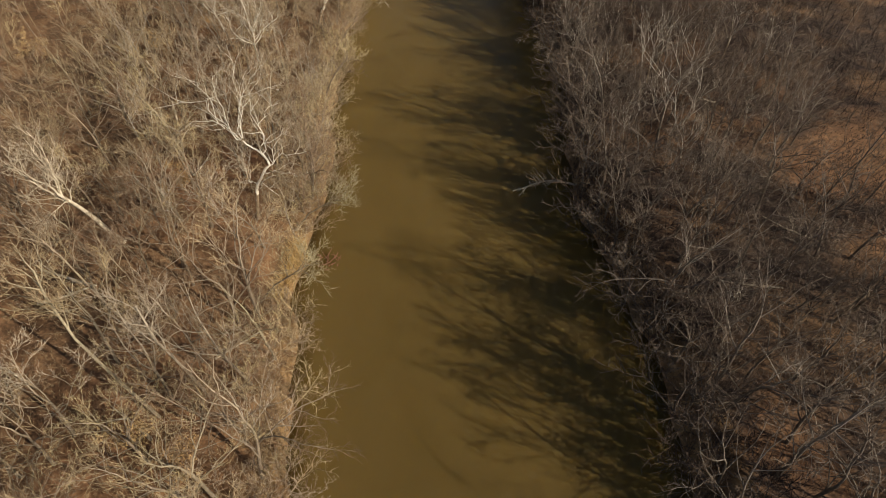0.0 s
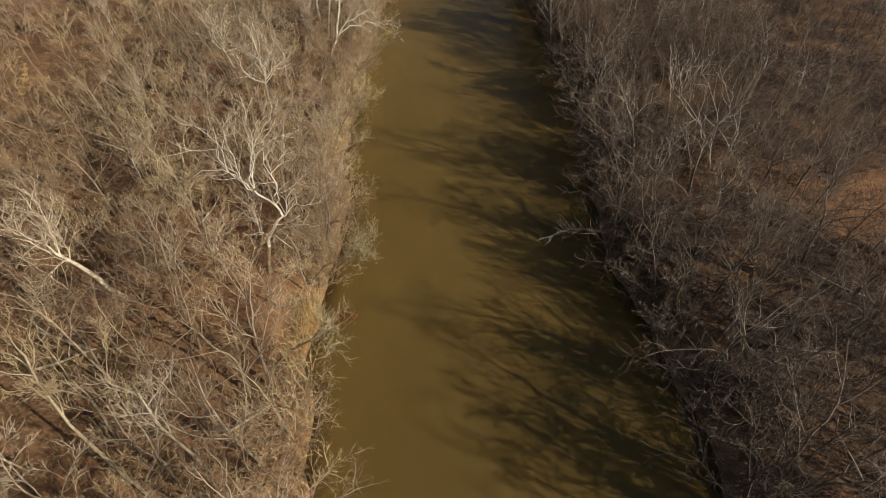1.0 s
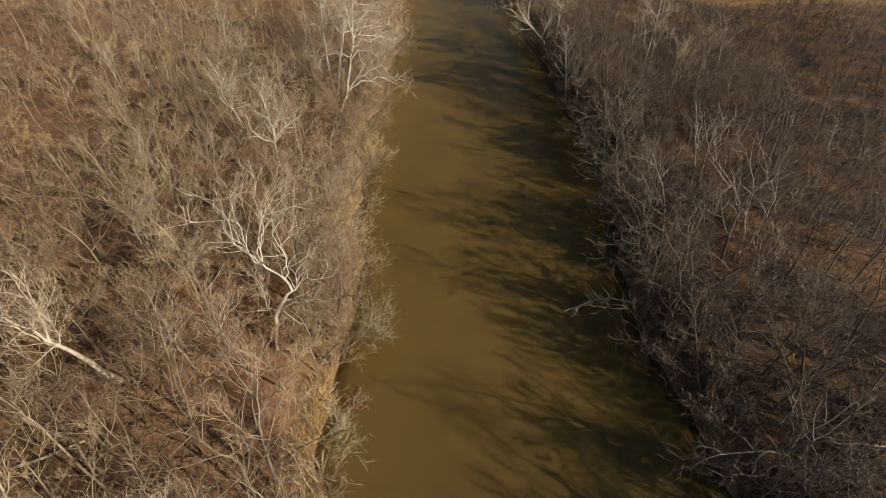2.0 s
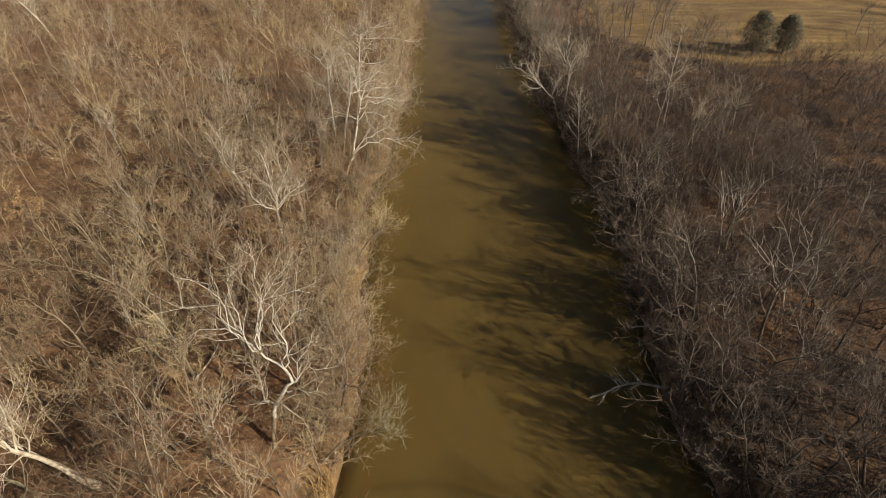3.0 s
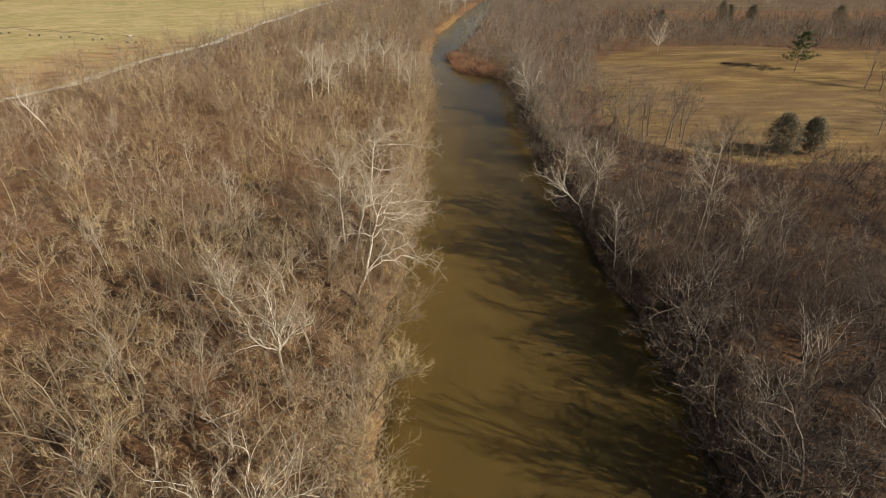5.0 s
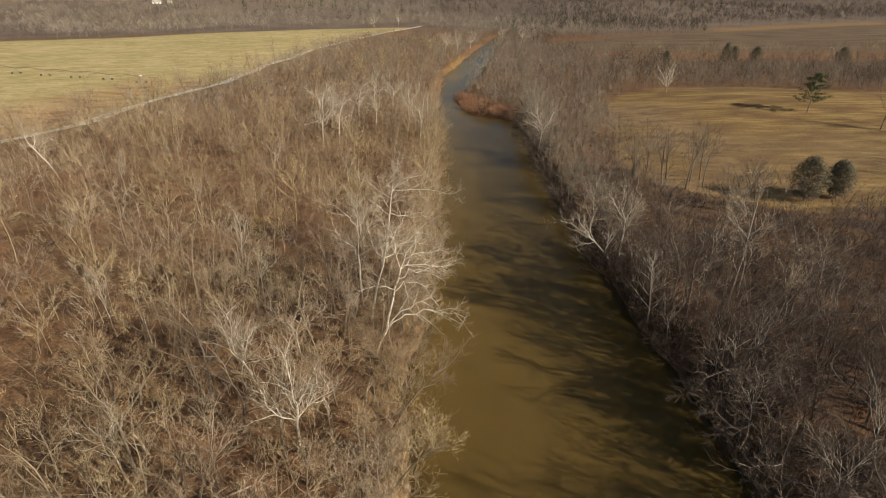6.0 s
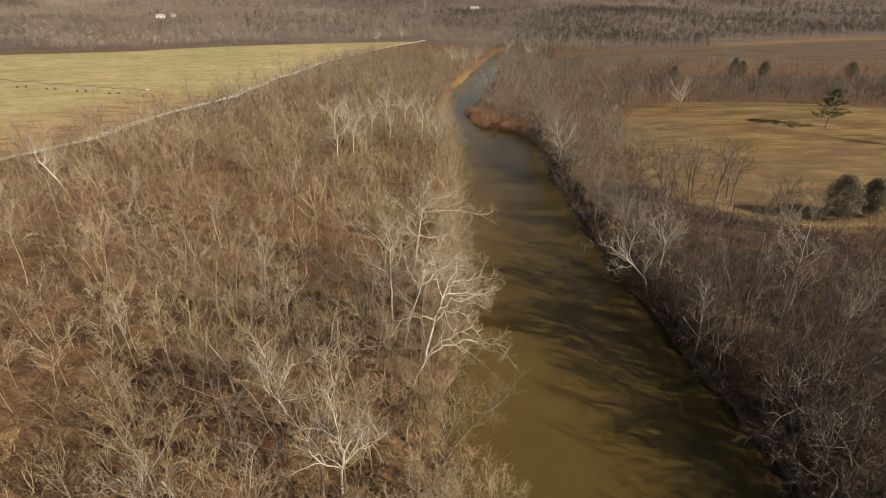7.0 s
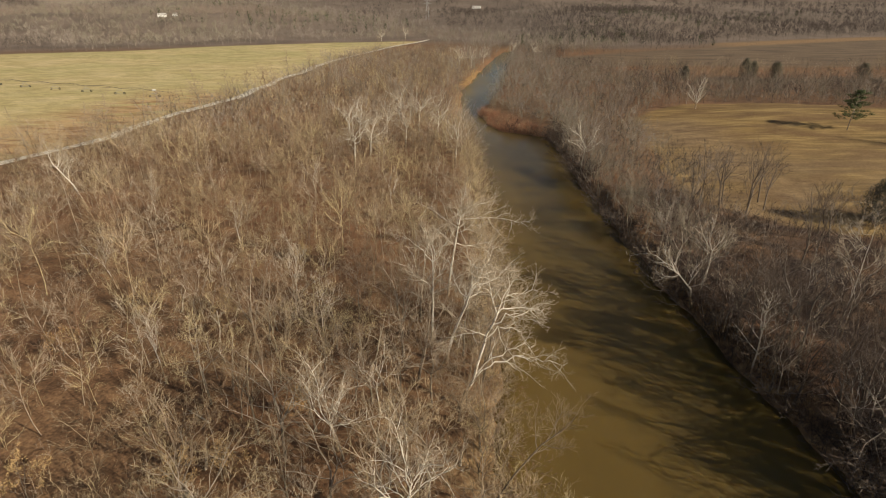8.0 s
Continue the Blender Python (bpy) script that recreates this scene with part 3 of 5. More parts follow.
sycamore(on_ground(-27.3, 60.0), [(0.2, 1.8, 3.4), (0.4, 2.4, 4.7), (1.5, 3.2, 6.3), (2.5, 3.6, 7.2), (1.6, 4.4, 8.6), (0.2, 4.8, 9.5), (-0.9, 5.2, 10.3)],
         [(1.0, [(-1.9, 5.6, 10.9), (-3.1, 6.2, 12.3), (-4.5, 6.6, 13.1), (-5.3, 7.6, 15.1), (-8.9, 7.6, 15.0), (-12.5, 7.2, 14.2), (-15.8, 6.8, 13.4)], 0),
          (1.0, [(-2.3, 5.8, 11.5), (-4.5, 6.6, 13.1), (-5.1, 8.2, 16.2), (-6.3, 8.7, 17.2), (-9.0, 9.2, 18.3)], 0),
          (1.0, [(-2.3, 5.8, 11.5), (-3.3, 7.2, 14.3), (-3.8, 8.1, 16.1), (-3.8, 9.2, 18.4)], 0),
          (1.0, [(-3.0, 6.0, 11.8), (-4.8, 6.5, 12.9), (-7.5, 6.4, 12.8), (-10.2, 5.7, 11.2)], 0),
          (1.0, [(-1.1, 6.4, 12.8), (-0.5, 7.8, 15.5), (-1.3, 9.1, 18.1), (-1.6, 10.8, 21.6)], 0),
          (1.0, [(-1.1, 6.4, 12.8), (-0.2, 8.2, 16.2), (1.2, 9.1, 18.1), (3.3, 10.4, 20.7)], 0),
          (1.0, [(-1.1, 6.4, 12.8), (-0.5, 7.8, 15.5), (1.8, 8.2, 16.3), (4.7, 8.4, 16.6)], 0),
          (0.71, [(2.0, 5.1, 10.0), (1.3, 6.2, 12.1), (0.7, 7.4, 14.6), (1.1, 8.0, 15.8)], 0),
          (0.71, [(2.0, 5.1, 10.0), (1.3, 6.2, 12.1), (2.6, 7.0, 14.0), (4.9, 7.6, 15.0)], 0),
          (0.57, [(3.4, 4.2, 8.2), (5.0, 4.4, 8.6), (8.0, 4.6, 9.1)], 0),
          (0.57, [(3.0, 4.2, 8.2), (3.8, 5.1, 10.0), (5.6, 5.9, 11.7)], 0),
          (0.43, [(3.3, 3.3, 6.4), (5.3, 3.2, 6.4), (6.6, 2.9, 5.7)], 0),
          (0.29, [(1.2, 2.6, 5.0), (3.5, 1.8, 3.2), (7.1, 0.9, 1.7)], 0),
          (0.29, [(-0.6, 2.6, 5.1), (-1.0, 3.4, 6.6)], 0)],
         "white-barked leafless sycamore with forked crooked crown above the riverbank", 11, 0.27, twigs=8, wobble=0.34, more=0, subs=6)
sycamore(on_ground(-28.3, 122.2), [(1.1, 0.6, 2.4), (2.4, 0.8, 4.9), (3.3, 0.8, 9.4), (4.0, 0.5, 13.0), (5.2, -1.0, 17.2)],
         [(0.4, [(3.6, 1.3, 6.2), (5.5, 1.8, 7.2), (8.8, 2.9, 7.6), (11.0, 2.6, 6.6), (12.6, 2.0, 7.4), (14.4, 1.4, 7.4), (16.2, 0.8, 7.6)], 0),
          (0.42, [(4.8, 1.2, 8.2), (7.4, 1.6, 9.6), (9.6, 2.0, 10.6), (11.4, 2.0, 9.8)], 0),
          (1.0, [(7.5, 1.5, 16.9), (10.7, 4.0, 15.3), (12.4, 7.0, 13.6)], 0),
          (1.0, [(6.6, 2.7, 17.9), (9.5, 5.0, 17.2), (12.5, 7.7, 16.1)], 0),
          (0.9, [(6.6, -0.4, 17.0), (8.8, 0.6, 16.0), (10.6, 1.2, 16.6), (12.2, 2.0, 15.4)], 0),
          (1.0, [(4.4, 0.6, 20.0), (3.4, 2.0, 22.0)], 0), (1.0, [(6.2, 0.0, 19.4), (8.0, 2.4, 21.2)], 0),
          (0.75, [(5.4, 0.4, 14.2), (7.6, 1.0, 13.6), (9.4, 1.4, 12.4)], 0)],
         "big white sycamore leaning over the water with an arching limb", 23, 0.31, twigs=8, droop=0.25, more=1, wobble=0.42, subs=8, branches=7)
sycamore(on_ground(-30.2, 134.5), [(1.5, -1.5, 7.0), (3.2, -3.5, 13.0), (4.2, -4.5, 17.5)],
         [(1.0, [(4.4, -4.2, 20.0), (3.2, -3.0, 22.5)], 0), (0.9, [(6.4, -3.8, 17.5), (9.0, -2.4, 19.0), (11.6, -1.0, 18.0)], 0),
          (0.8, [(5.6, -2.0, 15.6), (8.4, 0.0, 16.4), (10.8, 1.6, 14.8)], 0), (0.95, [(5.6, -3.4, 20.0), (7.2, -1.6, 22.4)], 0), (0.8, [(1.6, -3.0, 17.0), (0.2, -1.6, 20.4)], 0)],
         "tall pale sycamore with ascending limbs beside the river", 37, 0.27, twigs=8, droop=0.1, more=4, wobble=0.4, subs=8, branches=7)
sycamore(on_ground(-32.6, 140.0), [(0.2, -1.5, 6.5), (0.3, -2.5, 12.0), (0.3, -1.0, 17.0)],
         [(1.0, [(-1.4, -0.6, 19.0), (-4.0, 1.0, 20.4), (-6.4, 2.0, 20.2)], 0), (1.0, [(1.6, -0.6, 19.4), (3.4, 0.6, 21.6)], 0), (1.0, [(-0.6, 0.6, 19.6), (-1.2, 2.4, 21.8)], 0),
          (0.7, [(-2.4, -2.0, 14.6), (-4.6, -0.6, 17.8)], 0), (0.8, [(1.8, -2.4, 15.4), (3.0, -1.6, 18.6)], 0)],
         "tall pale sycamore with straight trunk beside the river", 31, 0.23, twigs=8, more=4, subs=7, branches=7)
sycamore(on_ground(-29.5, 158.0), [(0.8, -1.0, 8.0), (1.6, -2.0, 14.0), (2.2, -2.5, 18.0)],
         [(0.6, [(4.6, -0.6, 11.6), (7.6, 0.0, 12.0), (11.0, 0.2, 10.4)], 0), (1.0, [(6.0, -1.4, 17.8), (10.4, -1.8, 18.0), (13.4, -2.0, 17.4), (16.0, -2.2, 17.2)], 0),
          (1.0, [(4.4, 1.0, 19.6), (7.0, 3.4, 19.4), (10.0, 5.4, 18.4)], 0), (1.0, [(1.4, -4.6, 20.0), (1.8, -7.6, 21.4)], 0), (0.85, [(-1.4, -1.0, 17.6), (-5.6, 1.6, 19.6)], 0), (1.0, [(2.6, -1.0, 21.0), (3.4, 0.6, 23.4)], 0)],
         "broad pale sycamore reaching far out over the river", 38, 0.26, twigs=8, droop=0.1, more=6, subs=8, branches=7)
sycamore(on_ground(37.6, 76.8), [(0.1, 0.2, 1.5), (0.0, 0.2, 4.9), (-1.0, 0.2, 8.1)],
         [(1.0, [(-4.3, 0.2, 12.5), (-6.4, 0.2, 14.3), (-9.4, 0.2, 17.5)], 0),
          (1.0, [(-4.3, 0.2, 12.5), (-7.3, 0.2, 16.3), (-9.8, 0.2, 19.2)], 0),
          (1.0, [(-1.4, 0.2, 11.7), (-2.1, 0.2, 14.3), (-5.0, 0.2, 18.5), (-6.9, 0.2, 21.9)], 0),
          (1.0, [(-1.4, 0.2, 11.7), (-0.4, 0.2, 14.3), (-2.6, 0.2, 18.2), (-4.1, 0.2, 21.2)], 0),
          (0.3, [(1.6, 0.2, 5.5), (1.7, 0.2, 8.9), (1.5, 0.2, 12.1), (0.1, 0.2, 13.5), (-0.9, 0.2, 16.5), (-1.2, 0.2, 19.6)], 0),
          (0.3, [(1.6, 0.2, 5.5), (1.7, 0.2, 8.9), (1.5, 0.2, 12.1), (0.4, 0.2, 14.8), (2.1, 0.2, 16.2)], 0),
          (0.3, [(1.6, 0.2, 5.5), (1.6, 0.2, 5.5), (3.5, 0.2, 10.1), (4.4, 0.2, 12.7)], 0)],
         "slender white-limbed sycamore forking low among brown brush", 41, 0.17, skin=grey_bark, spray=dark_shaded_twig, wobble=0.3, more=0, subs=5)
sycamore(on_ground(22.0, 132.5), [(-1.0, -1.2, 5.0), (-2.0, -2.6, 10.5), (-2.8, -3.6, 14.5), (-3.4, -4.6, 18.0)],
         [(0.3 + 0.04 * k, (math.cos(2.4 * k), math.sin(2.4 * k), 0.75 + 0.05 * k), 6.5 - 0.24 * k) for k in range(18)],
         "pale sycamore with herringbone branches on the shaded bank", 47, 0.17, skin=grey_bark, spray=dark_shaded_twig, wobble=0.16, more=0, subs=4, branches=5)
sycamore(on_ground(22.4, 157.0), [(-0.1, -2.0, 6.2), (-0.4, -3.2, 12.4)],
         [(1.0, [(-1.9, -4.0, 16.3), (-2.1, -4.7, 20.0)], 0),
          (1.0, [(1.2, -3.7, 15.0), (2.1, -4.2, 17.6)], 0),
          (1.0, [(0.8, -3.3, 13.0), (3.4, -3.9, 15.7)], 0),
          (1.0, [(-2.9, -3.8, 15.6), (-4.7, -4.5, 18.8)], 0)],
         "white sycamore with forked stem leaning out over the river", 43, 0.27, wobble=0.3, more=5, subs=6)
sycamore(on_ground(21.4, 156.0), [(-2.4, -2.8, 5.8), (-5.7, -3.9, 9.5)],
         [(1.0, [(-7.9, -4.6, 11.6), (-11.3, -5.4, 14.3), (-14.3, -5.8, 15.6)], 0),
          (1.0, [(-7.5, -5.4, 14.3), (-7.7, -6.5, 18.2)], 0),
          (1.0, [(-8.4, -3.9, 9.4), (-10.9, -3.5, 8.0)], 0),
          (1.0, [(-8.2, -5.0, 12.9), (-10.8, -6.2, 16.9)], 0)],
         "white sycamore with several stems leaning out over the river", 44, 0.25, wobble=0.3, more=4, subs=6)
sycamore(on_ground(40.2, 140.0), [(0.3, 0.0, 5.9), (0.6, 0.0, 13.8), (0.7, 0.0, 20.2)],
         [(0.67, [(-2.1, 0.0, 16.5), (-3.8, 0.0, 19.1)], 0),
          (0.67, [(2.1, 0.0, 15.4), (2.9, 0.0, 17.6)], 0),
          (1.0, [(-0.9, 0.0, 20.7), (-2.4, 0.0, 22.7)], 0),
          (0.33, [(-1.6, 0.0, 11.1), (-4.2, 0.0, 13.3)], 0)],
         "tall slim pale tree in the dark wood", 45, 0.12, skin=grey_bark, wobble=0.25, more=6, subs=5)
sycamore(on_ground(-45.5, 55.4), [(-0.6, -1.6, 6), (-1.6, -3.6, 12)],
         [(1.0, (-0.4, 0.0, 0.95), 8), (0.7, (-0.95, 0.0, 0.35), 11), (0.95, (-0.5, 0.55, 0.75), 9), (0.8, (-0.75, -0.35, 0.6), 9)],
         "massive pale-limbed sycamore leaning away from the river", 53, 0.42, skin=dead_wood)
sycamore(on_ground(-45.0, 113.5), [(0.4, -3.5, 6), (0.9, -6.5, 10)],
         [(1.0, (-0.85, 0.1, 0.6), 9), (0.85, (-0.7, 0.25, 0.55), 8), (1.0, (0.4, 0.3, 0.9), 7)],
         "pale tree with long limb arching over the forest floor", 59, 0.26)
sycamore(on_ground(-35.2, 100.2), [(0.4, -2.0, 6), (1.2, -3.6, 10)],
         [(1.0, (0.2, 0.4, 0.9), 9), (0.8, (-0.85, -0.1, 0.5), 8), (0.9, (0.6, -0.2, 0.75), 8), (1.0, (-0.3, 0.2, 0.95), 9)],
         "tall many-limbed pale tree near the riverbank", 61, 0.28)
sycamore(on_ground(-137, 212), [(-0.5, -2.5, 7), (-3.0, -5.0, 14)],
         [(1.0, (-0.5, 0, 0.9), 7), (0.9, (0.5, 0.2, 0.8), 6), (0.8, (-0.7, 0.2, 0.6), 5)],
         "leaning white-trunked tree near the field edge", 67, 0.26, twigs=6)
for k, (x, y, s) in enumerate([(-58, 262, 71), (-63, 255, 72), (-42, 322, 73), (-52, 330, 74), (-33, 300, 78), (-6, 566, 75), (-16, 585, 76), (8, 620, 77), (60, 640, 79), (48, 720, 80), (-118, 900, 81), (-88, 960, 82), (19, 250, 83), (-66, 290, 85), (-55, 296, 86), (-72, 300, 87), (-46, 285, 88), (-26, 259, 89)]):
    sycamore(on_ground(x, y), [(0.3, 0, 6), (0.8, -0.4, 11)],
             [(1.0, (-0.55, 0.1, 0.8), 10), (0.95, (0.55, 0.1, 0.8), 10), (0.8, (0.75, -0.3, 0.55), 8), (1.0, (0, 0.2, 1), 10), (0.85, (-0.75, -0.2, 0.55), 8)],
             "white-limbed leafless sycamore above the brown wood", s, 0.3, branches=4, twigs=5, twig_len=2.4, more=4, subs=7)

sycamore(on_ground(106, 362), [(0.2, 0, 1.5), (0.3, 0, 3)],
         [(0.9, (-0.6, 0, 0.85), 13), (1.0, (-0.25, 0.2, 1), 14), (1.0, (0.1, 0.1, 1), 15), (0.9, (0.4, -0.1, 0.95), 14), (0.8, (0.7, 0.1, 0.8), 12), (0.8, (-0.8, 0.2, 0.6), 10)],
         "pale leafless tree fanning up at the edge of the clearing", 84, 0.42, branches=4, twigs=5, twig_len=2.0, more=2, subs=6, wobble=0.2)


# smaller pale trees that show among the dark wood
for k, (x, y, h) in enumerate([(32.3, 80.6, 10), (39.2, 96.8, 15), (25.5, 83, 9), (29.7, 90.8, 11), (51.7, 80.6, 9), (56.2, 105.2, 13), (60.3, 98.4, 12), (37.9, 66.6, 8), (26, 103.4, 12), (27, 41.3, 9), (34, 41.3, 8), (29.5, 32, 9), (38.8, 41.3, 10), (43.8, 24.2, 9), (29.5, 75, 12), (30.2, 47.8, 10), (45.5, 34.9, 9), (-36.8, 57.3, 12), (-30.6, 57.5, 8), (-33.5, 60.5, 9), (-29.5, 66, 10), (-46, 32, 12), (-20, 26.6, 9), (-50.8, 77.7, 13), (-37, 84, 12), (-56, 95, 12), (-40, 120, 13), (-52, 140, 13), (-75, 128, 13), (-60, 155, 13), (-80, 180, 14), (-36, 165, 13), (-100, 160, 13), (-110, 200, 14), (-45, 205, 14), (-70, 220, 14), (44, 128, 13), (33, 118, 12), (54, 140, 12), (30, 172, 13), (40, 150, 13), (25.6, 88.5, 9), (36, 83.5, 9), (37.4, 95.5, 15), (24.2, 134.5, 14), (26.4, 115, 12), (26.2, 105.5, 11), (30, 132, 13), (42, 141, 15), (29.6, 116, 12), (27.8, 109, 10), (34, 107.5, 12), (43.5, 130, 14), (58, 141, 14), (41.5, 100, 11), (37.5, 70, 12), (25, 97, 9), (23.4, 127, 12), (22.6, 145, 13)]):
    lean = (random.Random(k).uniform(-1.2, 0.4), random.Random(k + 50).uniform(-1.2, 0.6))
    # Right of the river the nearer ones get the shade-darkened twigs.
    sycamore(on_ground(x, y), [(lean[0] * 0.5, lean[1] * 0.5, h * 0.28), (lean[0], lean[1], h * 0.5)],
             [(1.0, (-0.5, 0.1, 0.9), h * 0.5), (0.9, (0.55, 0.2, 0.8), h * 0.5), (0.8, (0.1, -0.6, 0.7), h * 0.42), (1.0, (0.1, 0.4, 0.95), h * 0.48)],
             "small pale-limbed tree standing out of dark brush", 300 + k, 0.011 * h, branches=5, twigs=4, twig_len=1.3, more=1, name="pale_tree", skin=grey_bark, wobble=0.28, subs=4, spray=dark_shaded_twig if x > 0 and y < 125 else None)


# trunks that lean and thin pale stems
def leaning_tree(where, stem, label, seed, girth=0.24, twigs_of=None):
    rng = random.Random(seed)
    thick, fine = Wood(), Wood(fine=True)
    pts = [Vector((0, 0, -0.3))] + [Vector(p) for p in stem]
    n = len(pts)
    thick.tube(pts, [girth * (1 - 0.6 * k / (n - 1)) for k in range(n)], 7)
    for k in range(7):
        p, d = along(pts, 0.55 + 0.065 * k)
        ln = rng.uniform(3.5, 6)
        path = bend(rng, p, offshoot(rng, d, rng.uniform(0.4, 0.9), k * 2.4), ln, 5, 0.28, 0.12)
        r = girth * 0.42
        thick.tube(path, [r, r * 0.8, r * 0.62, r * 0.46, r * 0.3, r * 0.12], 5)
        for j in range(4):
            q, e = along(path, 0.25 + 0.18 * j)
            sub = bend(rng, q, offshoot(rng, e, rng.uniform(0.5, 1.0), j * 2.4), ln * rng.uniform(0.35, 0.55), 4, 0.3, 0.06)
            thick.tube(sub, [r * 0.4, r * 0.3, r * 0.2, r * 0.14, r * 0.08], 3)
            sprays(rng, fine, sub, 6, 1.4, 0.024, 7)
        sprays(rng, fine, path, 6, 1.4, 0.024, 7, start=0.4)
    return tree_thing("leaning_tree", thick, fine, bark if where[0] < 0 else dark_shaded_bark, twigs_of or (twig if where[0] < 0 else dark_shaded_twig), label, "tree", "", where)


leaning_tree(on_ground(-31.0, 28.6), [(-2.6, 1.2, 5.5), (-5.8, 3.2, 10.5), (-6.4, 4.2, 16), (-6.2, 4.8, 19)], "grey tree leaning steeply over the forest floor", 91, 0.2)
leaning_tree(on_ground(-27.2, 32.0), [(-0.8, 0, 5), (-1.6, -0.2, 10), (-1.6, 0, 15.5)], "grey tree with a tilted bare trunk", 92, 0.2)
leaning_tree(on_ground(60.0, 62.2), [(-1.2, -0.4, 4), (-2.4, -0.4, 7.5), (-1.0, 0.4, 13), (0.5, 0.8, 17)], "thin pale stem leaning in the brush", 93, 0.14)
leaning_tree(on_ground(61.5, 61.0), [(1.2, 0.4, 6), (2.4, 0.6, 12), (3.4, 0.9, 17)], "thin pale stem leaning in the brush", 94, 0.13)
leaning_tree(on_ground(-38, 40), [(-2.5, 1, 6), (-5, 2.5, 11), (-7, 3, 15)], "grey tree leaning steeply over the forest floor", 95, 0.16)
leaning_tree(on_ground(-24, 45), [(3.0, -0.5, 4), (6.0, -0.6, 6.5), (8.0, -0.5, 8)], "olive-twigged bushy tree leaning out over the river", 96, 0.16, olive_twig)
leaning_tree(on_ground(-22, 59), [(2.5, 0.4, 3), (5.0, 0.6, 4.6), (7.2, 0.8, 5.4)], "olive-twigged bushy tree leaning out over the river", 97, 0.14, olive_twig)
leaning_tree(on_ground(-24, 106), [(2.5, 0.6, 4), (5.5, 1.2, 8), (7.5, 1.2, 10)], "bushy tree leaning out over the river", 98, 0.16)
leaning_tree(on_ground(-23, 95), [(2.0, -0.4, 4), (4.0, -0.8, 7), (6.0, -1, 9)], "bushy tree leaning out over the river", 99, 0.14)

# ---- the wood on both banks, tree by tree ----
KINDS = [(1, 17, {}), (2, 19, dict(forks=6)), (3, 16, dict(spread=0.65)), (4, 16, dict(spread=1.05)), (5, 14, dict(forks=4)), (6, 20, dict(clear=0.42, spread=0.75)),
         (7, 12, dict(forks=6, clear=0.2)), (8, 18, dict(lean=0.32)), (9, 14, dict(forks=4, spread=0.9, clear=0.25)), (10, 17, dict(spread=0.6, forks=4)), (11, 15, dict(lean=0.3, spread=0.9)), (12, 10, dict(forks=6, clear=0.14, spread=1.0)),
         (13, 20, dict(spread=0.9, clear=0.36)), (14, 16, dict(forks=4, spread=0.8, clear=0.4))]


def scattered(rng, x0, x1, y0, y1, gap, keep):
    """Jittered places at about that gap where keep(x, y) says so."""
    gx, gy = np.meshgrid(np.arange(x0, x1, gap), np.arange(y0, y1, gap))
    x = gx.ravel() + rng.uniform(-0.46, 0.46, gx.size) * gap
    y = gy.ravel() + rng.uniform(-0.46, 0.46, gx.size) * gap
    ok = keep(x, y)
    ok = ok & ((clearing(x, y) < 0.4) | (gap < 2.8)) & (slump(x, y) < 0.4)
    return x[ok], y[ok]


def dry(x, y, gap_l=1.0, gap_r=1.0):
    return (river_left(y) - x > gap_l) | (x - river_right(y) > gap_r) | (y > 845)


def wooded(x, y):
    """Where the floodplain wood stands."""
    scrub = (y > 170) & (y < 206) & (x > 42) & (fbm(x, y, 12, 141) > 0.36)
    lawn = pale_mask(x, y) > 0.3
    hedge = (y > 545) & (y < 600) & (x > 110)
    spit = (x < 19) & (x > -12) & (y > 312) & (y < 352 + 2.6 * (8 - x))
    open_ = (field_mask(x, y) > 0.3) | (meadow_mask(x, y) > 0.25) | lawn | scrub | hedge | spit
    return dry(x, y, 1.6, 0.3) & ~open_ & (np.abs(x - track_x(y) - 2) > 7)


rng = np.random.default_rng(4)
HEROES = [(o.location.x, o.location.y) for o in scene.objects if o.name.startswith(("sycamore_tree", "leaning_tree"))]


def seen_land(x, y):
    """The land on both sides of the flight that is wooded tree by tree."""
    return (x > -62 - 0.62 * np.maximum(y - 15, 0)) & (x < 66 + 0.35 * y) & (x < 100 + 0.25 * y)


def near_keep(x, y):
    far_off = np.min([np.hypot(x - a, y - b) for a, b in HEROES], axis=0) > 1.7
    return wooded(x, y) & far_off & ~sun_gap(x, y)


def in_near(x, y):
    return (x > -64) & (x < 62) & (y > 16) & (y < 150)


nx_, ny_ = scattered(rng, -64, 0, 16, 150, 6.2, lambda x, y: near_keep(x, y) & (fbm(x, y, 24, 55) > 0.22))
dx_, dy_ = scattered(rng, 20, 62, 16, 150, 5.6, near_keep)
nx_, ny_ = np.concatenate([nx_, dx_]), np.concatenate([ny_, dy_])
row_y = np.arange(18, 150, 4.6) + rng.uniform(-1.4, 1.4, 29)
row_x = river_right(row_y) + rng.uniform(0.8, 2.6, 29)
row_y = np.concatenate([row_y, np.arange(18, 150, 4.6) + rng.uniform(-1.4, 1.4, 29)])
row_x = np.concatenate([row_x, river_left(row_y[29:]) - rng.uniform(1.8, 4.5, 29)])
ok = near_keep(row_x, row_y) & ~((row_x < 0) & (row_y > 42) & (row_y < 60))
nx_, ny_ = np.concatenate([nx_, row_x[ok]]), np.concatenate([ny_, row_y[ok]])
made = {}
